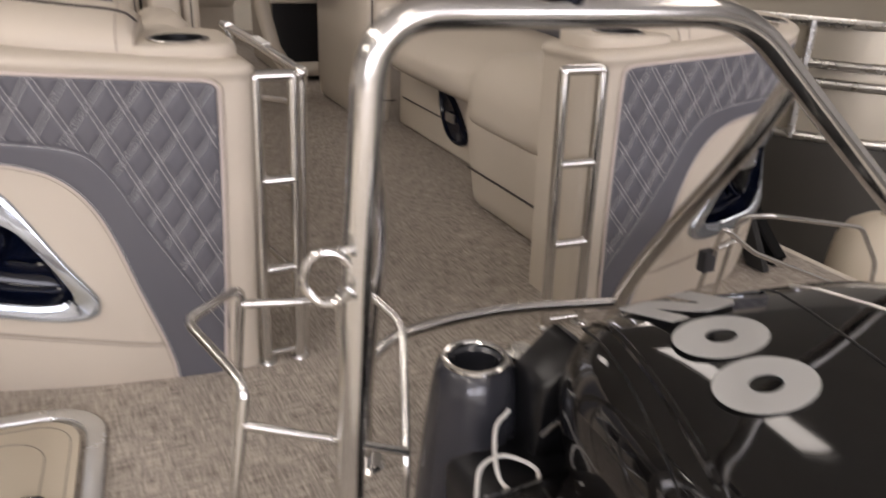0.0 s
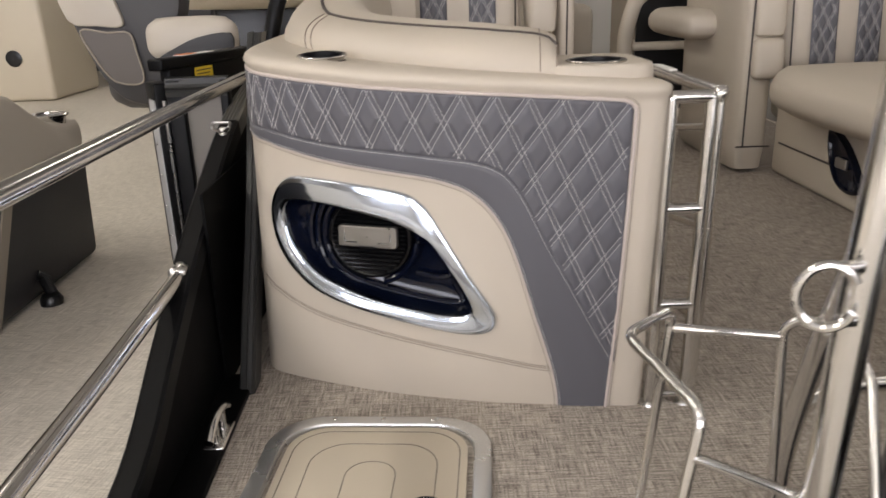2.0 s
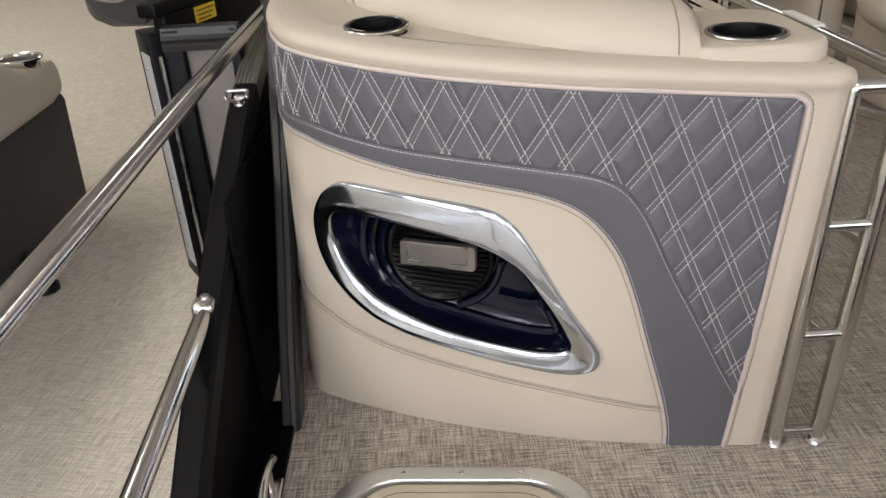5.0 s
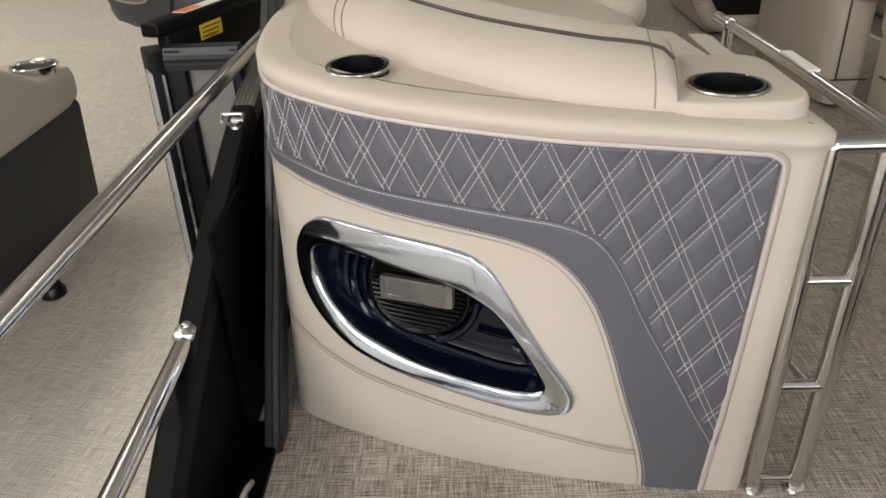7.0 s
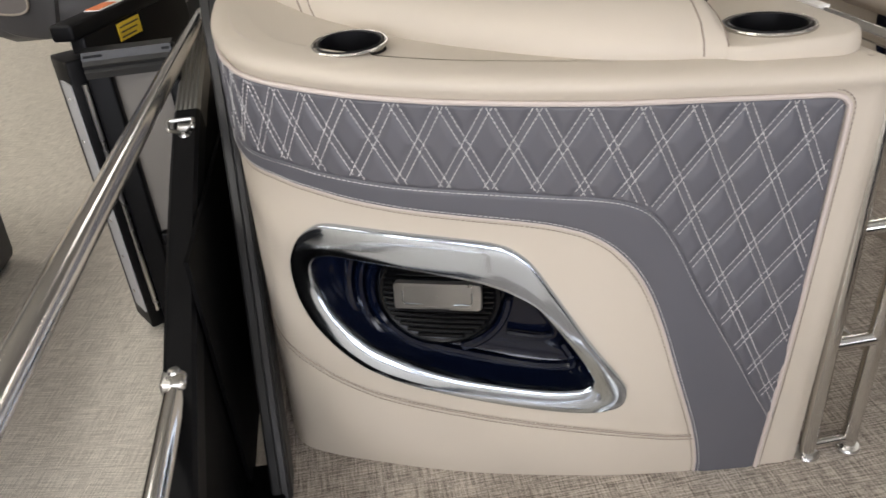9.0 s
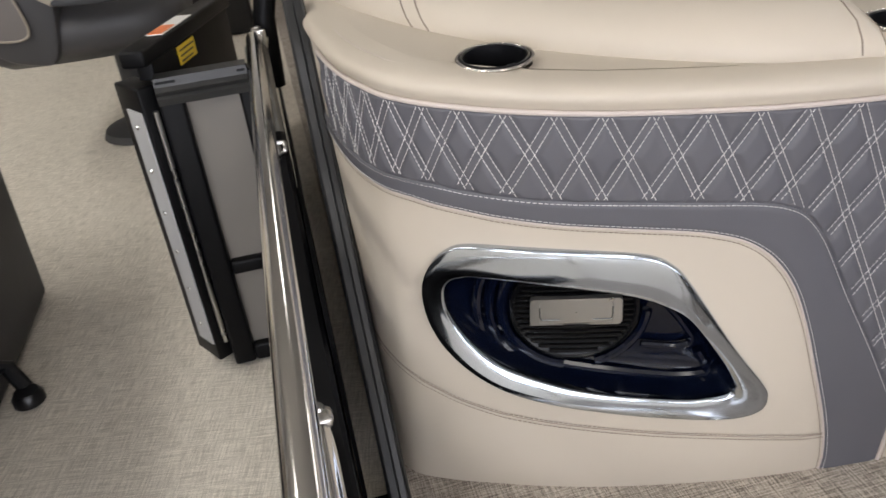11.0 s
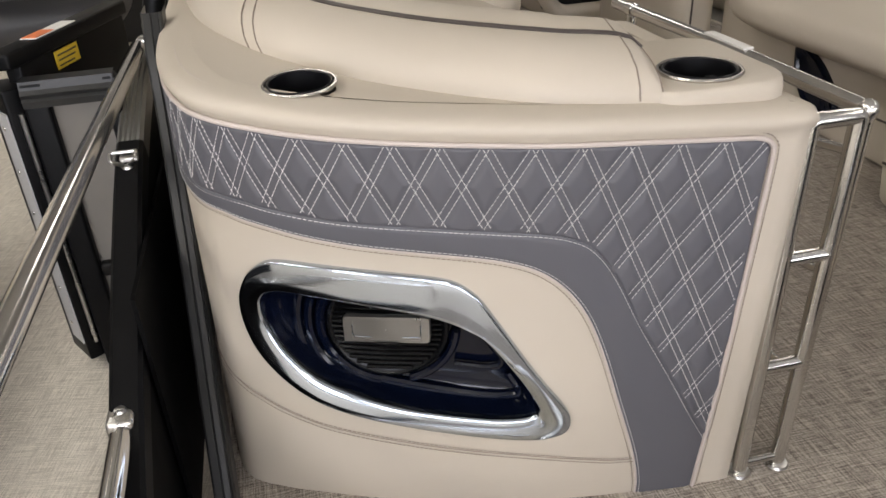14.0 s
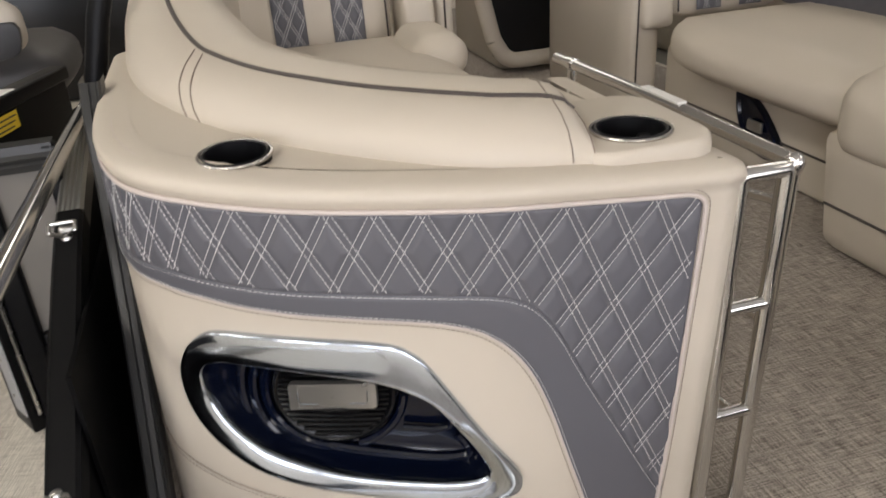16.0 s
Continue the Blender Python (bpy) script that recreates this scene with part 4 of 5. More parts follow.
def neighbour_seat():
    seat = thing("neighbour_lounge", "charcoal and beige lounge end with cup holder on the neighbouring boat", "boat seat")
    # base with sloping flank
    bm = box((-1.95, 0.95, 0.004), (-1.050, 2.125, 0.30), 0.02)
    for v in bm.verts:
        v.co.y += max(0, v.co.z) * 0.12 if v.co.y > 2 else 0
    part("base", bm, CHARCOAL, seat)
    part("stripe", prism([(1.555, 0.008), (1.595, 0.008), (1.775, 0.30), (1.735, 0.30)], 0, -1.0505, -1.0455), TAUPE, seat, "narrow beige stripe")
    bm = pad((-1.96, 1.40, 0.27), (-1.045, 2.185, 0.389), 0.05, 0.006)
    for v in bm.verts:
        if v.co.z > 0.33:
            t = min(1, max(0, (2.05 - v.co.y) / 0.3))
            v.co.z += 0.12 * t * t * (3 - 2 * t)
    part("arm", bm, BEIGE, seat, "beige vinyl arm")
    bm = pad((-1.96, 0.95, 0.29), (-1.049, 1.55, 0.56), 0.06, 0.01)
    part("backrest", bm, TAUPE, seat, "beige vinyl backrest")
    bm = lathe([(0.05, 0.0), (0.0505, 0.004), (0.0485, 0.006), (0.0435, 0.004), (0.041, -0.02), (0.036, -0.03)], (-1.095, 2.078, 0.392), 32)
    holder = part("cup_holder", bm, CHROME, seat, "steel rimmed cup holder")
    part("cup", lathe([(0.0425, -0.004), (0.0, -0.005)], (-1.095, 2.078, 0.396), 32), BLACK, holder)
    bm = lathe([(0.0, 0.022), (0.02, 0.022), (0.026, 0.012), (0.026, 0.0)], (-1.012, 1.755, 0.0), 20)
    tube([(-1.018, 1.775, 0.015), (-1.040, 1.795, 0.05), (-1.052, 1.785, 0.06)], 0.014, 10, bm)
    part("bumper", bm, BLACK, seat, "black rubber bumper")


neighbour_seat()


def helm_chair():
    chair = thing("helm_chair", "charcoal bucket helm chair with mesh back and beige arm pads", "chair")

    def put(pn, bm, mat, lab=""):
        return part(pn, bm, mat, chair, lab)

    shell = [(-1.31, 0.60), (-1.262, 0.47), (-1.226, 0.395), (-1.175, 0.340), (-1.12, 0.318), (-1.06, 0.312), (-1.03, 0.36), (-1.0, 0.50), (-0.95, 0.59), (-0.93, 0.70), (-0.95, 0.90), (-1.02, 1.06), (-1.33, 1.06), (-1.36, 0.80)]
    put("shell", prism([tuple(p) for p in spline(shell, 3, True)], 1, 2.80, 2.93, 0.02), CHARGREY, "charcoal moulded seat back")
    beige = [(-1.315, 0.61), (-1.22, 0.588), (-1.132, 0.585), (-1.145, 0.66), (-1.19, 0.82), (-1.24, 1.0), (-1.34, 1.0), (-1.35, 0.80)]
    put("back_panel", prism([tuple(p) for p in spline(beige, 3, True)], 1, 2.782, 2.81, 0.008), BEIGE, "beige vinyl upper panel")
    mesh = [(-1.277, 0.575), (-1.19, 0.566), (-1.116, 0.562), (-1.100, 0.50), (-1.087, 0.42), (-1.105, 0.392), (-1.16, 0.394), (-1.20, 0.415), (-1.245, 0.485)]
    rim_line = [tuple(p) for p in spline(mesh, 4, True)]
    put("mesh_panel", prism(rim_line, 1, 2.790, 2.81), MESHGREY, "grey mesh pocket")
    put("mesh_trim", tube([(x, 2.788, z) for x, z in rim_line], 0.0035, 8, closed=True), TAUPE, "light trim round the mesh")
    put("seat", pad((-1.25, 2.84, 0.30), (-0.72, 3.38, 0.45), 0.06, 0.02), CHARGREY)
    put("arm", pad((-1.037, 2.70, 0.470), (-0.744, 2.80, 0.606), 0.045, 0.006), BEIGE, "beige arm pad")
    inset = [(-0.995, 0.478), (-0.94, 0.512), (-0.86, 0.545), (-0.752, 0.556), (-0.748, 0.50), (-0.775, 0.472), (-0.88, 0.468)]
    put("arm_shell", prism([tuple(p) for p in spline(inset, 3, True)], 1, 2.690, 2.712, 0.004), CHARCOAL, "charcoal lower arm")
    put("pedestal", lathe([(0.15, 0.0), (0.14, 0.02), (0.05, 0.05), (0.045, 0.34)], (-0.92, 3.12, 0), 24), CHARCOAL)


helm_chair()


def helm_console():
    con = thing("helm_console", "ivory helm console with gauges and steering wheel", "helm console")
    part("cabinet", box((-3.7, 5.7, 0.0), (-2.78, 6.5, 1.25), 0.03), DASH, con)
    part("port_cover", lathe([(0.055, 0.0), (0.058, 0.008), (0.04, 0.014), (0.0, 0.01)], (-3.02, 5.699, 0.30), 20, axis=(0, -1, 0)), BLACK, con, "round black port cover")
    part("stand", box((-1.2, 4.25, 0.0), (-0.55, 4.55, 0.65), 0.02), BLACK, con, "dark footwell")
    part("dash", pad((-1.5, 4.0, 0.62), (-0.35, 4.6, 0.93), 0.08, 0.02), DASH, con, "ivory moulded dash")
    for x, r in ((-0.95, 0.055), (-0.74, 0.035), (-0.6, 0.055)):
        part("gauge", lathe([(r, 0.0), (r * 1.05, 0.012), (r * 0.9, 0.018), (r * 0.85, 0.01), (0, 0.01)], (x, 3.99, 0.80), 24, axis=(0, -1, 0.3)), SCREEN, con, "dark round gauge")
    part("steering_wheel", tube([(-0.86 + 0.15 * math.cos(a), 3.86 - 0.03 * math.sin(a), 0.86 + 0.13 * math.sin(a)) for a in np.linspace(0, 2 * math.pi, 40, endpoint=False)], 0.015, 10, closed=True), BLACK, con, "black steering wheel")
    part("screen", box((-0.62, 3.96, 0.9), (-0.42, 3.985, 1.02), 0.008), PAPER, con, "bright white console panel")


helm_console()

# ---- tow arch, boarding ladder and outboard at the stern ----


def tow_arch():
    arch = thing("tow_arch", "polished steel tow arch of thick bent tube over the outboard", "tow bar")
    part("main_tube", tube(fillet([(0.186, 0.6, 0.0), (0.206, 0.6, 0.45), (0.220, 0.6, 0.668), (0.622, 0.6, 0.663), (0.95, 0.6, 0.412), (1.28, 0.6, 0.16), (1.30, 0.6, 0.0)], 0.062, 10), 0.0145, 22), CHROME, arch)
    part("brace_tube", tube(spline([(0.716, 0.603, 0.588), (0.731, 0.68, 0.475), (0.745, 0.79, 0.33), (0.752, 0.885, 0.17), (0.752, 0.91, 0.0)], 6), 0.0125, 18), CHROME, arch)
    part("brace_tube", tube(spline([(0.216, 0.603, 0.56), (0.262, 0.70, 0.44), (0.29, 0.80, 0.28), (0.303, 0.862, 0.12), (0.305, 0.868, 0.0)], 6), 0.0125, 18), CHROME, arch)
    part("low_tube", tube(spline([(0.300, 0.85, 0.178), (0.38, 0.905, 0.18), (0.55, 0.918, 0.18), (0.752, 0.886, 0.172)], 8), 0.0095, 18), CHROME, arch)
    part("tow_ring", tube([(0.173 + 0.020 * math.cos(a), 0.585 - 0.006 * math.cos(a), 0.447 + 0.025 * math.sin(a)) for a in np.linspace(0.5, 5.8, 26)], 0.0040, 10), CHROME, arch, "steel ring on the upright")
    for z in (0.425, 0.468):
        part("ring_stud", box((0.184, 0.585, z - 0.004), (0.2, 0.595, z + 0.004), 0.002), CHROME, arch)
    post = part("tow_pin", lathe([(0.0125, 0.0), (0.0125, 0.035)], (0.408, 0.6, 0.672), 24), NAVY, arch, "black pin with chrome cap")
    part("pin_cap", lathe([(0.0175, 0.0), (0.018, 0.018), (0.0165, 0.022), (0.0, 0.022)], (0.408, 0.6, 0.7065), 24), CHROME, post, "chrome cap")
    part("warning_sticker", box((0.495, 0.597, 0.6742), (0.546, 0.612, 0.6765)), ORANGE, arch, "orange printed warning sticker")
    part("foot_flange", lathe([(0.0, 0.006), (0.03, 0.006), (0.036, 0.0)], (0.186, 0.6, 0.0), 24), CHROME, arch)
    part("foot_flange", lathe([(0.0, 0.006), (0.026, 0.006), (0.032, 0.0)], (0.305, 0.868, 0.0), 24), CHROME, arch)


tow_arch()


def boarding_ladder(label):
    ladder = thing("boarding_ladder", label, "boarding ladder", "boarding ladders")

    def put(pn, pts, r=0.0052, f=0.02):
        return part(pn, tube(fillet(pts, f), r, 12), CHROME, ladder)

    put("side_rail", [(0.100, 0.803, 0.004), (0.135, 0.803, 0.346), (0.064, 0.722, 0.357), (0.100, 0.612, 0.338), (0.060, 0.600, 0.10), (0.05, 0.60, 0.004)])
    put("side_rail", [(0.258, 0.784, 0.004), (0.244, 0.784, 0.33), (0.262, 0.77, 0.345), (0.296, 0.709, 0.315), (0.262, 0.612, 0.20), (0.255, 0.605, 0.004)])
    put("rung", [(0.133, 0.803, 0.324), (0.241, 0.785, 0.318)])
    put("rung", [(0.093, 0.609, 0.298), (0.262, 0.612, 0.215)])
    return ladder


boarding_ladder("thin bent steel tube boarding ladder standing on the deck")


def far_ladder():
    ladder = thing("boarding_ladder", "second thin steel tube ladder beyond the outboard", "boarding ladder", "boarding ladders")

    def put(pn, pts, r=0.0050, f=0.02):
        return part(pn, tube(fillet(pts, f), r, 12), CHROME, ladder)

    put("side_rail", [(1.060, 1.03, 0.004), (1.085, 1.02, 0.150), (1.034, 0.955, 0.241), (1.12, 0.95, 0.179), (1.44, 0.95, 0.042), (1.46, 0.95, 0.004)])
    put("side_rail", [(1.125, 1.04, 0.004), (1.120, 1.00, 0.235), (1.152, 0.96, 0.248), (1.414, 0.95, 0.192), (1.49, 0.95, 0.10), (1.50, 0.95, 0.004)])
    put("rung", [(1.085, 1.015, 0.166), (1.122, 1.00, 0.185)])
    part("bracket", box((1.062, 1.01, 0.118), (1.092, 1.035, 0.162), 0.004), CHARCOAL, ladder, "small dark rubber bracket")


far_ladder()


def decal_digit(outline, hole, z, host, m):
    if hole:
        own = grid([[(*a, z), (*a, z + 0.0007), (*b, z + 0.0007), (*b, z)] for a, b in zip(outline, hole)], wrap_u=True)
        own.transform(m)
        return own
    own = bmesh.new()
    edges = []
    for loop in [outline]:
        vs = [own.verts.new((*p, z)) for p in loop]
        edges += [own.edges.new((vs[i], vs[(i + 1) % len(vs)])) for i in range(len(vs))]
    bmesh.ops.triangle_fill(own, use_beauty=True, edges=edges)
    ext = bmesh.ops.extrude_face_region(own, geom=own.faces[:])
    for v in [g for g in ext["geom"] if isinstance(g, bmesh.types.BMVert)]:
        v.co.z += 0.0007
    own.transform(m)
    return own


def outboard():
    motor = thing("outboard_motor", "gloss black outboard motor cowling with silver horsepower numerals", "outboard motor")
    cx, cy, hx, hy, turn = 0.685, 0.335, 0.295, 0.315, radians(-7)
    heights = [(0.004, 0.72), (0.10, 0.88), (0.19, 0.98), (0.25, 1.0), (0.285, 0.985), (0.312, 0.945), (0.328, 0.87), (0.338, 0.76), (0.344, 0.58), (0.348, 0.3), (0.349, 0.01)]
    power = 4.2

    def plan(u, v):
        return cx + u * math.cos(turn) - v * math.sin(turn), cy + u * math.sin(turn) + v * math.cos(turn)

    rows = []
    for z, k in heights:
        row = []
        for a in np.linspace(0, 2 * math.pi, 72, endpoint=False):
            u = math.copysign(abs(math.cos(a)) ** (2 / power), math.cos(a)) * hx * k
            v = math.copysign(abs(math.sin(a)) ** (2 / power), math.sin(a)) * hy * k
            row.append((*plan(u, v), z))
        rows.append(row)
    part("cowling", grid(rows, wrap_v=True), BLACKGLOSS, motor, "gloss black cowling", angle=50)

    def top(x, y):
        dx, dy = x - cx, y - cy
        u, v = dx * math.cos(turn) + dy * math.sin(turn), -dx * math.sin(turn) + dy * math.cos(turn)
        k = ((abs(u) / hx) ** power + (abs(v) / hy) ** power) ** (1 / power)
        return float(np.interp(k, [h[1] for h in heights[:2:-1]], [h[0] for h in heights[:2:-1]]))

    def ridge(pn, pts, w, lift, mat, lab=""):
        line = [tuple(p) for p in spline([(x, y, 0.0) for x, y in pts], 8)]
        part(pn, tube([(x, y, top(x, y) + lift) for x, y, z in line], w, 8), mat, motor, lab)

    ridge("panel_seam", [(0.486, 0.618), (0.463, 0.545), (0.440, 0.470), (0.395, 0.338)], 0.0016, -0.0002, BLACK)
    ridge("panel_seam", [(0.759, 0.640), (0.735, 0.575), (0.714, 0.504), (0.684, 0.397), (0.66, 0.30)], 0.0018, -0.0002, BLACK)
    ridge("spine", [(0.510, 0.640), (0.490, 0.560), (0.462, 0.460), (0.425, 0.345)], 0.006, -0.003, BLACKGLOSS)
    ridge("trim_line", [(0.784, 0.600), (0.792, 0.54), (0.804, 0.486), (0.815, 0.42)], 0.0022, 0.0, SATIN, "thin silver trim line")
    for x0 in (0.50, 0.552, 0.602):
        bm = box((x0, 0.634, 0.0), (x0 + 0.026, 0.648, 0.004), 0.002)
        bm.transform(Matrix.Translation((0, 0, top(x0 + 0.013, 0.641) - 0.001)))
        part("vent_slot", bm, BLACK, motor)

    # numerals 2 0 0, reading towards the stern
    def disc(rx, ry, n=36):
        return [(rx * math.cos(2 * math.pi * k / n), ry * math.sin(2 * math.pi * k / n)) for k in range(n)]

    two = [(-0.040, 0.026), (-0.040, 0.044), (-0.030, 0.058), (0.030, 0.058), (0.040, 0.046), (0.040, 0.004), (0.030, -0.009), (-0.008, -0.027), (-0.008, -0.030), (0.040, -0.030), (0.040, -0.058), (-0.040, -0.058), (-0.040, -0.012), (-0.028, 0.002), (0.008, 0.019), (0.008, 0.026)]
    for (x, y), shape, hole in (((0.596, 0.594), two, None), ((0.576, 0.508), disc(0.041, 0.060), disc(0.013, 0.020)), ((0.548, 0.420), disc(0.041, 0.060), disc(0.013, 0.020))):
        e = 0.03
        p = Vector((x, y, top(x, y)))
        ny = Vector((2 * e, 0, top(x + e, y) - top(x - e, y))).normalized()
        nx = Vector((0, -2 * e, top(x, y - e) - top(x, y + e)))
        nz = nx.cross(ny).normalized()
        nx = ny.cross(nz)
        m = Matrix.Translation(p + nz * 0.0015) @ Matrix((nx, ny, nz)).transposed().to_4x4() @ Matrix.Rotation(radians(8), 4, "Z")
        part("numeral", decal_digit(shape, hole, 0, motor, m), DECAL, motor, "silver numeral decal")
    # dark shroud and the round rod holder beside it
    part("shroud", pad((0.33, 0.30, 0.0), (0.50, 0.60, 0.155), 0.03, 0.005), BLACKGLOSS, motor, "matte black shroud")
    return motor


outboard()


def rod_holder():
    holder = thing("rod_holder", "dark tapered tube holder with a steel rim, beside the outboard", "rod holder")
    c = (0.412, 0.742, 0.0)
    part("tube", lathe([(0.074, 0.0), (0.066, 0.10), (0.056, 0.19), (0.050, 0.216), (0.042, 0.224), (0.034, 0.214), (0.031, 0.14), (0.0, 0.13)], c, 36), material("dark_grey_plastic", (0.03, 0.031, 0.038), 0.25, coat=0.4, stain=0.06), holder)
    part("rim", tube([(c[0] + 0.040 * math.cos(a), c[1] + 0.040 * math.sin(a), 0.224) for a in np.linspace(0, 2 * math.pi, 36, endpoint=False)], 0.0045, 8, closed=True), CHROME, holder, "steel rim")
    part("triangular_shroud", prism([(0.445, 0.10), (0.452, 0.225), (0.505, 0.272), (0.518, 0.268), (0.556, 0.20), (0.56, 0.10)], 1, 0.64, 0.72, 0.012), BLACK, holder, "matte black triangular shroud")
    part("filler_cap", lathe([(0.0, 0.020), (0.014, 0.020), (0.022, 0.013), (0.024, 0.0), (0.024, -0.06)], (0.500, 0.772, 0.185), 28), SATIN, holder, "round metal filler cap")
    part("base_block", pad((0.36, 0.50, 0.0), (0.58, 0.78, 0.125), 0.03, 0.004), BLACK, holder)
    part("cable", tube(spline([(0.345, 0.60, 0.13), (0.365, 0.628, 0.15), (0.40, 0.634, 0.152), (0.425, 0.60, 0.148), (0.40, 0.575, 0.14), (0.375, 0.60, 0.15), (0.40, 0.66, 0.17), (0.43, 0.68, 0.18)], 8), 0.0028, 6), PAPER, holder, "thin white cable loop")
    for k in range(2):
        part("cable", tube(spline([(0.44 + 0.03 * k, 0.62, 0.18), (0.46, 0.56, 0.26 + 0.01 * k), (0.52, 0.52, 0.24), (0.50 + 0.02 * k, 0.46, 0.2)], 8), 0.003, 6), SATIN, holder, "thin grey cable")


rod_holder()

# ---- seats further inside the boat ----


def quilt_strip(x0, x1, z0, z1, y, parent, tilt=0.0, hollow=0.0):
    """A slate strip quilted in diamonds, on a face that looks towards the stern."""
    rows = []
    nx, nz = 26, 70
    for i in range(nx + 1):
        row = []
        for j in range(nz + 1):
            x, z = x0 + (x1 - x0) * i / nx, z0 + (z1 - z0) * j / nz
            a, b = ((x + 0.5 * z) / 0.04) % 1, ((x - 0.5 * z) / 0.04) % 1
            d = min(a, 1 - a, b, 1 - b)
            edge = min(1, min(i, nx - i) / 2, min(j, nz - j) / 3)
            row.append((x, y + tilt * (z - z0) - edge * (0.002 + 0.004 * min(1, max(0, d - 0.07) / 0.2)), z))
        rows.append(row)
    strip = part("quilted_strip", grid(rows), GREY, parent, "slate strip quilted in diamonds", angle=80)
    own = bmesh.new()
    for k in range(-30, 60):
        for g in (0.5, -0.5):
            for side in (-0.0035, 0.0035):
                run = []
                for j in range(61):
                    z = z0 + 0.004 + (z1 - z0 - 0.008) * j / 60
                    x = k * 0.04 - g * z + side
                    if x0 + 0.003 < x < x1 - 0.003:
                        run.append((x, y + tilt * (z - z0) - 0.0032, z))
                if len(run) > 4:
                    for p, q in zip(run[::1], run[1::1]):
                        w = 0.0006
                        vs = [own.verts.new(c) for c in ((p[0] - w, p[1], p[2]), (p[0] + w, p[1], p[2]), (q[0] + w, q[1], q[2]), (q[0] - w, q[1], q[2]))]
                        own.faces.new(vs)
    part("stitching", own, THREAD, strip)
    return strip


def seat_back(name, x0, x1, y, z0, z1, strips, bolster, arm, label):
    """A tall backrest: shaped centre, headrest, slate strips, side bolster and end block."""
    back = thing(name, label, "boat seat", "forward backrests")
    tilt = 0.10

    def lean(bm):
        for v in bm.verts:
            v.co.y += tilt * max(0, v.co.z - z0)
        return bm

    part("centre", lean(pad((x0, y, z0), (x1, y + 0.14, z1 - 0.11), 0.035, 0.008)), CREAM, back)
    head = pad((x0 + 0.005, y - 0.014, z1 - 0.17), (x1 - 0.005, y + 0.13, z1), 0.045, 0.008, 10)
    mid = (x0 + x1) / 2
    for v in head.verts:
        t = min(1, max(0, (z1 - 0.06 - v.co.z) / 0.11))
        v.co.x = mid + (v.co.x - mid) * (1 - 0.30 * t * t)
    part("headrest", lean(head), CREAM, back, "cream headrest tapering downwards")
    for side in (-1, 1):
        line = [(mid + side * (x1 - mid - 0.003) * k, y - 0.014 + tilt * (z - z0), z) for k, z in ((1.0, z1 - 0.03), (0.97, z1 - 0.08), (0.84, z1 - 0.13), (0.74, z1 - 0.165))]
        part("piping", tube(spline(line, 5), 0.0022, 6), PIPING, back)
    badge = [(x0 + x1) / 2, y + tilt * (z1 - z0 - 0.06) - 0.022, z1 - 0.055]
    part("embroidered_emblem", tube([(badge[0] + 0.03 * math.cos(a), badge[1], badge[2] + 0.014 * math.sin(a) + 0.004 * math.cos(2 * a)) for a in np.linspace(0.2, 5.6, 24)], 0.0016, 6), THREAD_BROWN, back, "small oval embroidered emblem")
    for a, b in strips:
        quilt_strip(a, b, z0 + 0.02, z1 - 0.155, y - 0.008, back, tilt)
    a, b = bolster
    part("side_bolster", lean(pad((a, y - 0.03, z1 - 0.36), (b, y + 0.12, z1 - 0.04), 0.018, 0.006)), CREAM, back, "cream side bolster")
    part("side_pad", lean(pad((a, y - 0.03, z0 - 0.02), (b, y + 0.12, z1 - 0.366), 0.016, 0.005)), CREAM, back)
    a, b = arm
    blk = pad((a, y + 0.01, 0.004), (b, y + 0.66, z1 - 0.06), 0.04, 0.006)
    part("end_block", blk, CREAM, back)
    yy = y + 0.003
    part("piping", tube(fillet([(a + 0.03, yy, 0.10), (a + 0.03, yy, z1 - 0.14), (a + 0.06, yy, z1 - 0.11), (b - 0.02, yy, z1 - 0.10)], 0.04), 0.003, 6), PIPING, back)
    part("piping", tube([(a + 0.006, yy, 0.10), (b, yy, 0.10)], 0.003, 6), PIPING, back)
    for x in (x0 + 0.012, x1 - 0.012):
        part("piping", tube([(x, y - 0.006 + tilt * t, z0 + t) for t in np.linspace(0.02, z1 - z0 - 0.14, 8)], 0.003, 6), PIPING, back)
    return back


seat_back("forward_backrest", -0.20, 0.205, 2.72, 0.36, 0.88, ((-0.125, -0.035), (0.038, 0.128)), (0.235, 0.33), (0.335, 0.40), "cream forward backrest with two slate quilted strips")
seat_back("forward_backrest", 1.13, 1.53, 2.74, 0.36, 0.84, ((1.205, 1.295), (1.362, 1.445)), (1.01, 1.115), (0.975, 1.10), "cream backrest with slate strips above the sofa seat")


def port_seat():
    seat = thing("port_seat", "cream cushioned bench seat behind the stern lounge", "boat seat")
    part("cushion", pad((-0.30, 1.62, 0.30), (0.26, 2.72, 0.43), 0.05, 0.015), CREAM, seat)
    part("base", box((-0.42, 1.60, 0.004), (0.22, 2.74, 0.30), 0.02), CREAM, seat)
    part("roll", pad((0.17, 2.32, 0.36), (0.31, 2.60, 0.47), 0.052, 0.008), CREAM, seat)


port_seat()


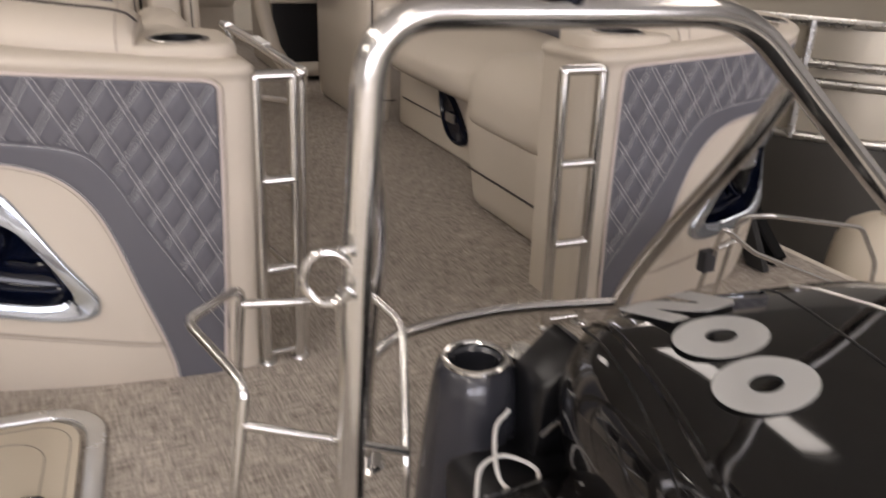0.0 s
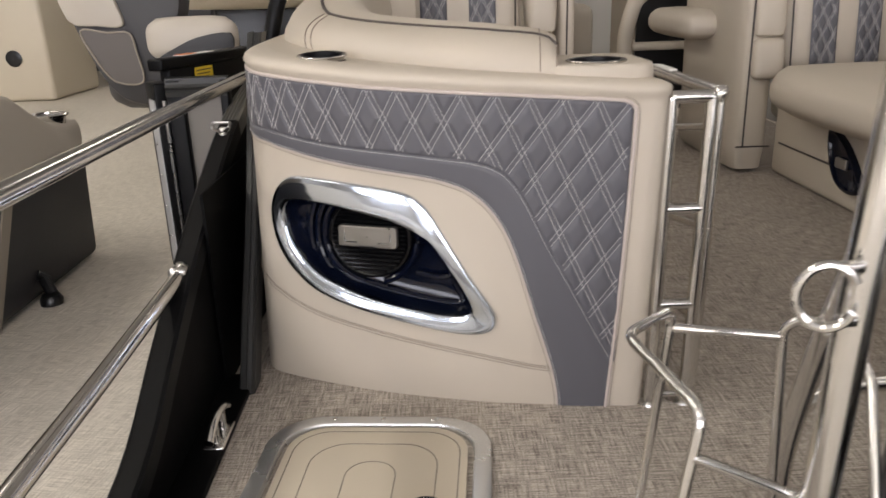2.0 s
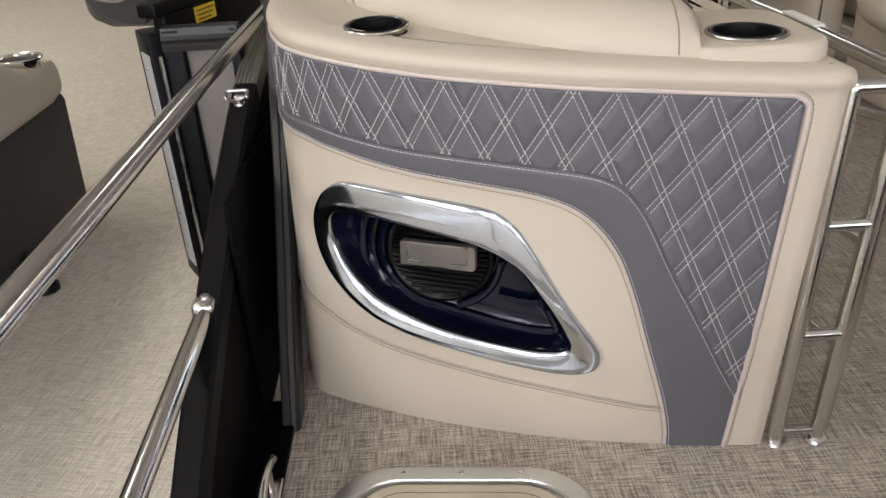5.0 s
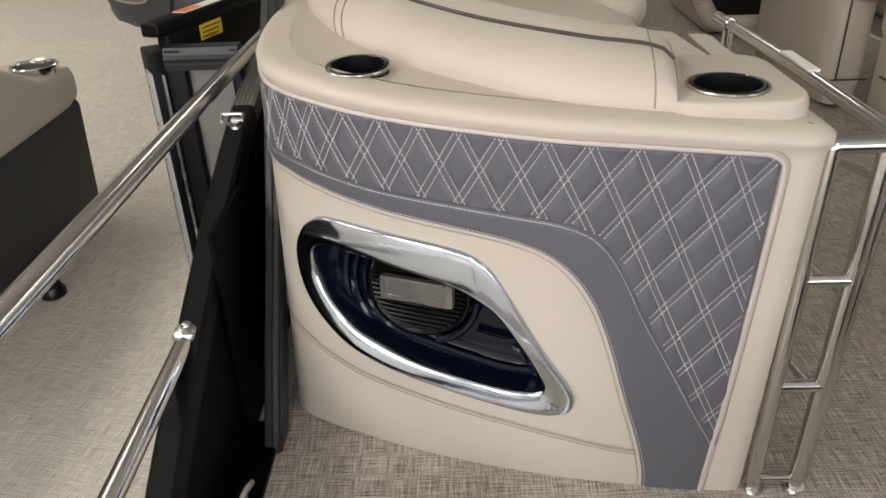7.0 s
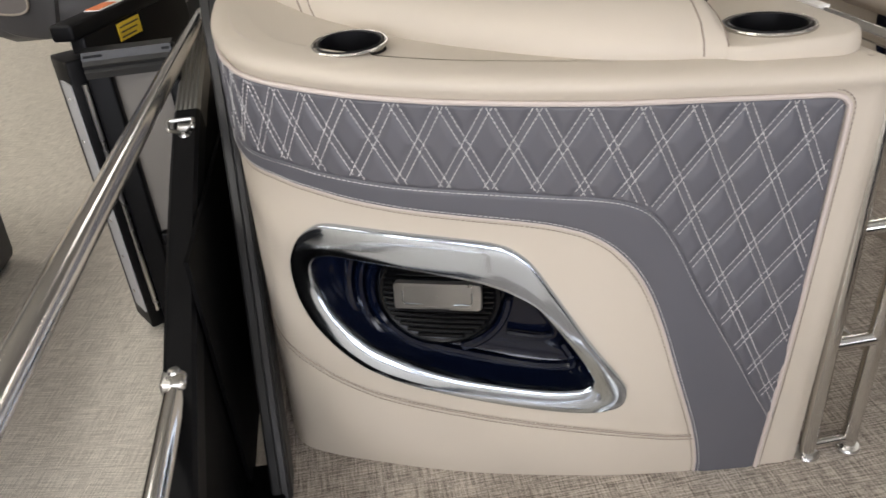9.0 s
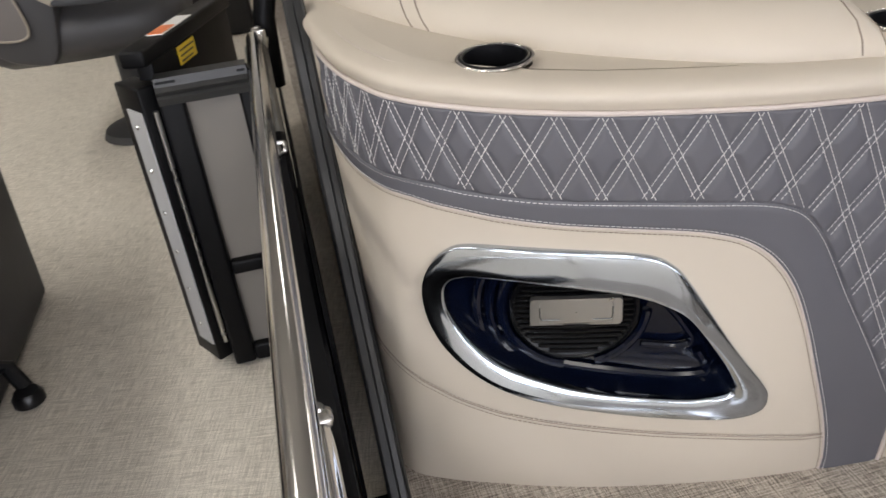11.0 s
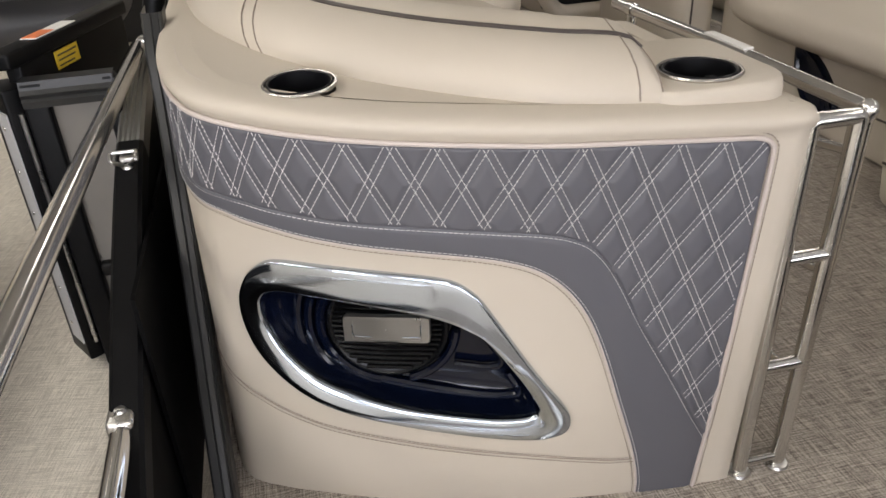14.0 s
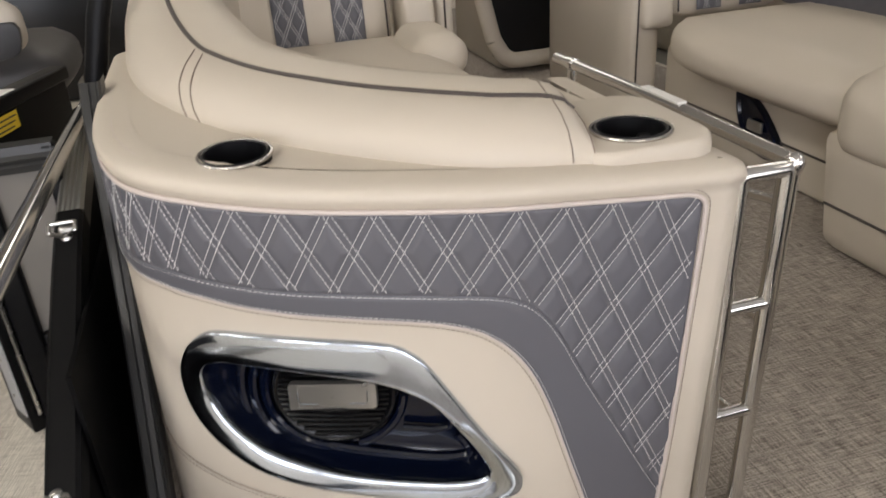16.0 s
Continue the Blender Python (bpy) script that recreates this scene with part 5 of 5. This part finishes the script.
def sofa():
    s = thing("sofa", "cream vinyl corner sofa with dark piping along the passage", "sofa")
    bm = pad((0.935, 1.70, 0.275), (1.60, 2.60, 0.400), 0.060, 0.020, 12)
    for v in bm.verts:
        v.co.x += 0.10 * max(0, (v.co.y - 2.30) / 0.30) ** 2 * max(0, (1.25 - v.co.x) / 0.3)
    part("seat_cushion", bm, CREAM, s)
    for z in (0.352, 0.360):
        part("seam", tube(spline([(1.02, 2.52, z), (0.948, 2.33, z), (0.930, 2.05, z), (0.932, 1.80, z)], 6), 0.0010, 6), THREAD_BROWN, s)
    bm = pad((0.905, 1.31, 0.265), (1.40, 1.79, 0.432), 0.055, 0.012, 10)
    for v in bm.verts:
        if v.co.x < 1.0:
            v.co.z -= 0.03 * (1.0 - v.co.x) / 0.1
    part("chaise_cushion", bm, CREAM, s, "thick rolled cream chaise cushion")
    bm = pad((0.918, 1.29, 0.004), (1.45, 1.82, 0.295), 0.035, 0.006, 10)
    for v in bm.verts:
        v.co.x += 0.045 * max(0, 1 - v.co.z / 0.29) * max(0, (1.3 - v.co.x) / 0.4)
    part("chaise_base", bm, CREAM, s)
    part("piping", tube([(0.935, 1.33, 0.125), (0.934, 1.79, 0.125)], 0.003, 6), PIPING, s)
    part("base", box((1.12, 1.80, 0.004), (1.62, 2.76, 0.28), 0.02), CREAM, s)
    part("piping", tube([(1.115, 1.85, 0.12), (1.115, 2.7, 0.12)], 0.003, 6), PIPING, s)
    path = spline([(1.50, 2.68, 0.0), (1.44, 2.3, 0.0), (1.375, 1.9, 0.0)], 24)
    # slate lumbar strip
    rows = []
    for i, p in enumerate(path):
        rows.append([(p[0] - 0.014 - 0.006 * abs(math.sin(j * 0.785 + i * 0.785) * math.sin(j * 0.785 - i * 0.785)) ** 0.5, p[1], 0.385 + 0.014 * j) for j in range(9)])
    part("lumbar_strip", grid(rows), GREY, s, "slate quilted lumbar strip", angle=80)
    # leaf-shaped black speaker on the base under the seat
    leaf = [(2.345, 0.235), (2.30, 0.225), (2.235, 0.19), (2.17, 0.13), (2.15, 0.095), (2.165, 0.07), (2.22, 0.062), (2.285, 0.085), (2.33, 0.14), (2.35, 0.20)]
    outline = [tuple(p) for p in spline(leaf, 4, True)]
    c = np.mean(outline, axis=0)
    bm = grid([[(x, *(c + (np.array(p) - c) * k)) for k, x in ((1.0, 1.119), (1.0, 1.104), (0.94, 1.098), (0.86, 1.098), (0.80, 1.106), (0.4, 1.110), (0.02, 1.110))] for p in outline], wrap_u=True)
    speaker = part("speaker", bm, NAVY, s, "black leaf-shaped speaker under the seat", angle=50)
    part("badge_plate", box((1.096, 2.225, 0.128), (1.106, 2.285, 0.158), 0.003), BADGE, speaker, "silver badge plate")


sofa()


def galley():
    g = thing("bow_console", "beige moulded bow console with dark open cubbies", "console")
    part("rear_panel", box((0.90, 3.75, 0.004), (1.5, 4.4, 0.90), 0.04), TAUPE, g)
    rows = fillet([(0.86, 3.70, 0.16), (0.80, 3.70, 0.40), (0.86, 3.70, 0.63), (1.2, 3.70, 0.66), (1.2, 3.70, 0.06), (0.92, 3.70, 0.06), (0.86, 3.70, 0.16)], 0.09)
    part("frame", tube(rows, 0.035, 12), CREAM, g, "rounded cream frame")
    part("shelf", box((0.84, 3.66, 0.37), (1.2, 3.9, 0.405), 0.015), CREAM, g)
    # flat black sheet, no recess: its colour stands for shade inside the console
    part("cubby_shade", box((0.87, 3.735, 0.08), (1.2, 3.748, 0.62)), BLACK, g, "black sheet standing for shade in the opening")
    part("upper", pad((0.92, 3.7, 0.68), (1.25, 4.3, 1.0), 0.06, 0.01), CREAM, g)
    part("grab_panel", box((0.95, 3.68, 0.70), (1.08, 3.699, 0.95), 0.02), BLACK, g)
    part("arm_cushion", pad((0.86, 3.0, 0.46), (1.06, 3.55, 0.56), 0.055, 0.01), CREAM, g, "cream arm cushion")


galley()


def bow_seats():
    b = thing("bow_lounge", "cream bow seats far along the passage", "boat seat")
    part("seat", pad((0.42, 5.0, 0.2), (0.95, 5.6, 0.55), 0.06, 0.01), CREAM, b)
    part("base", box((0.44, 5.02, 0.004), (0.93, 5.58, 0.25), 0.02), CREAM, b)
    part("back", pad((0.46, 4.6, 0.2), (0.66, 5.1, 0.95), 0.06, 0.01), CREAM, b)


bow_seats()

# ---- far side of the room ----


def far_things():
    scr = thing("display_stand", "black display stand with a white paper notice", "display stand")
    part("panel", box((0.25, 6.6, 0.0), (1.05, 6.66, 1.35), 0.01), BLACK, scr)
    part("notice", box((0.40, 6.59, 0.72), (0.58, 6.598, 1.02)), PAPER, scr, "white paper notice")
    for k in range(3):
        part("printed_bar", box((0.43, 6.586, 0.78 + 0.07 * k), (0.55, 6.5895, 0.80 + 0.07 * k)), INK, scr)
    tan = thing("tan_boat", "tan upholstered boat with rolled seat backs, far off", "boat")
    part("hull", box((2.9, 3.6, -0.5), (6.4, 6.8, 0.42), 0.08), GALV, tan)
    part("seat_back", pad((3.3, 3.7, 0.36), (6.2, 4.15, 0.58), 0.1, 0.02), TAN, tan)
    part("seat_back", pad((3.6, 4.9, 0.40), (6.3, 5.4, 0.70), 0.1, 0.02), TAN, tan)
    part("seat_top", pad((3.35, 4.10, 0.52), (6.1, 4.32, 0.64), 0.05, 0.01), TAN, tan)
    part("side_panel", pad((2.95, 5.4, 0.42), (6.3, 6.6, 0.80), 0.10, 0.01), TAN, tan)
    # silver fence of the next boat
    fence = thing("silver_fence", "brushed silver panelled fence of the next boat", "boat fence")
    path = spline([(2.1, 3.1, 0), (2.05, 2.5, 0), (2.15, 1.9, 0), (2.5, 1.5, 0), (3.4, 1.3, 0), (4.5, 1.25, 0)], 6)
    part("sheet", grid([[(p[0], p[1], z) for z in (0.11, 0.3, 0.5)] for p in path]), GALV, fence)
    # the gap's shade is put into the dark colour of this hull side
    part("hull_side", grid([[(p[0] - 0.015 * (z > 0), p[1] - 0.015 * (z > 0), z) for z in (-0.5, -0.2, 0.05, 0.11)] for p in path]), HULL, fence, "hull side, shade of the gap put into its dark colour")
    for z in (0.12, 0.30, 0.36, 0.49):
        part("rail", tube([(p[0] - 0.02, p[1] - 0.02, z) for p in path], 0.016, 10), SATIN, fence)
    for i in (4, 13, 22):
        part("post", tube([(path[i][0] - 0.025, path[i][1] - 0.025, 0.11), (path[i][0] - 0.025, path[i][1] - 0.025, 0.495)], 0.014, 10), SATIN, fence)
    win = thing("window_1", "bright showroom window in a white frame", "window", kind="structure")
    part("window_frame", box((7.1, 10.84, 0.85), (8.85, 10.899, 2.3), 0.01), WALLPAINT, win)
    part("pane", box((7.2, 10.83, 0.95), (8.75, 10.839, 2.2)), DAYLIGHT, win)
    dark = thing("display_shelf", "dark display shelving by the far wall", "shelf")
    part("body", box((-5.5, 8.0, 0.0), (-2.2, 8.6, 1.5), 0.02), CHARGREY, dark)
    fl = thing("boat_fender", "tall pale boat fender with a domed top, standing on the floor", "fender")
    part("bladder", lathe([(0.001, -0.5), (0.08, -0.49), (0.112, -0.44), (0.115, -0.02), (0.107, 0.04), (0.085, 0.085), (0.05, 0.108), (0.02, 0.114), (0.018, 0.13), (0.001, 0.132)], (1.76, 1.12, 0.0), 28), HATCH, fl)
    arm = thing("canopy_frame", "black folding canopy arms", "canopy frame")
    part("base_post", tube([(1.70, 3.18, -0.5), (1.72, 3.18, 0.76)], 0.02, 10), BLACKALU, arm)
    part("arm", tube([(1.80, 3.15, 0.78), (2.25, 3.6, 1.25)], 0.022, 10), BLACKALU, arm)
    part("arm", tube([(1.74, 3.2, 0.76), (2.0, 3.6, 1.15)], 0.022, 10), BLACKALU, arm)
    part("knuckle", pad((1.62, 3.1, 0.72), (1.9, 3.25, 0.80), 0.03, 0.0), BLACKALU, arm)


far_things()
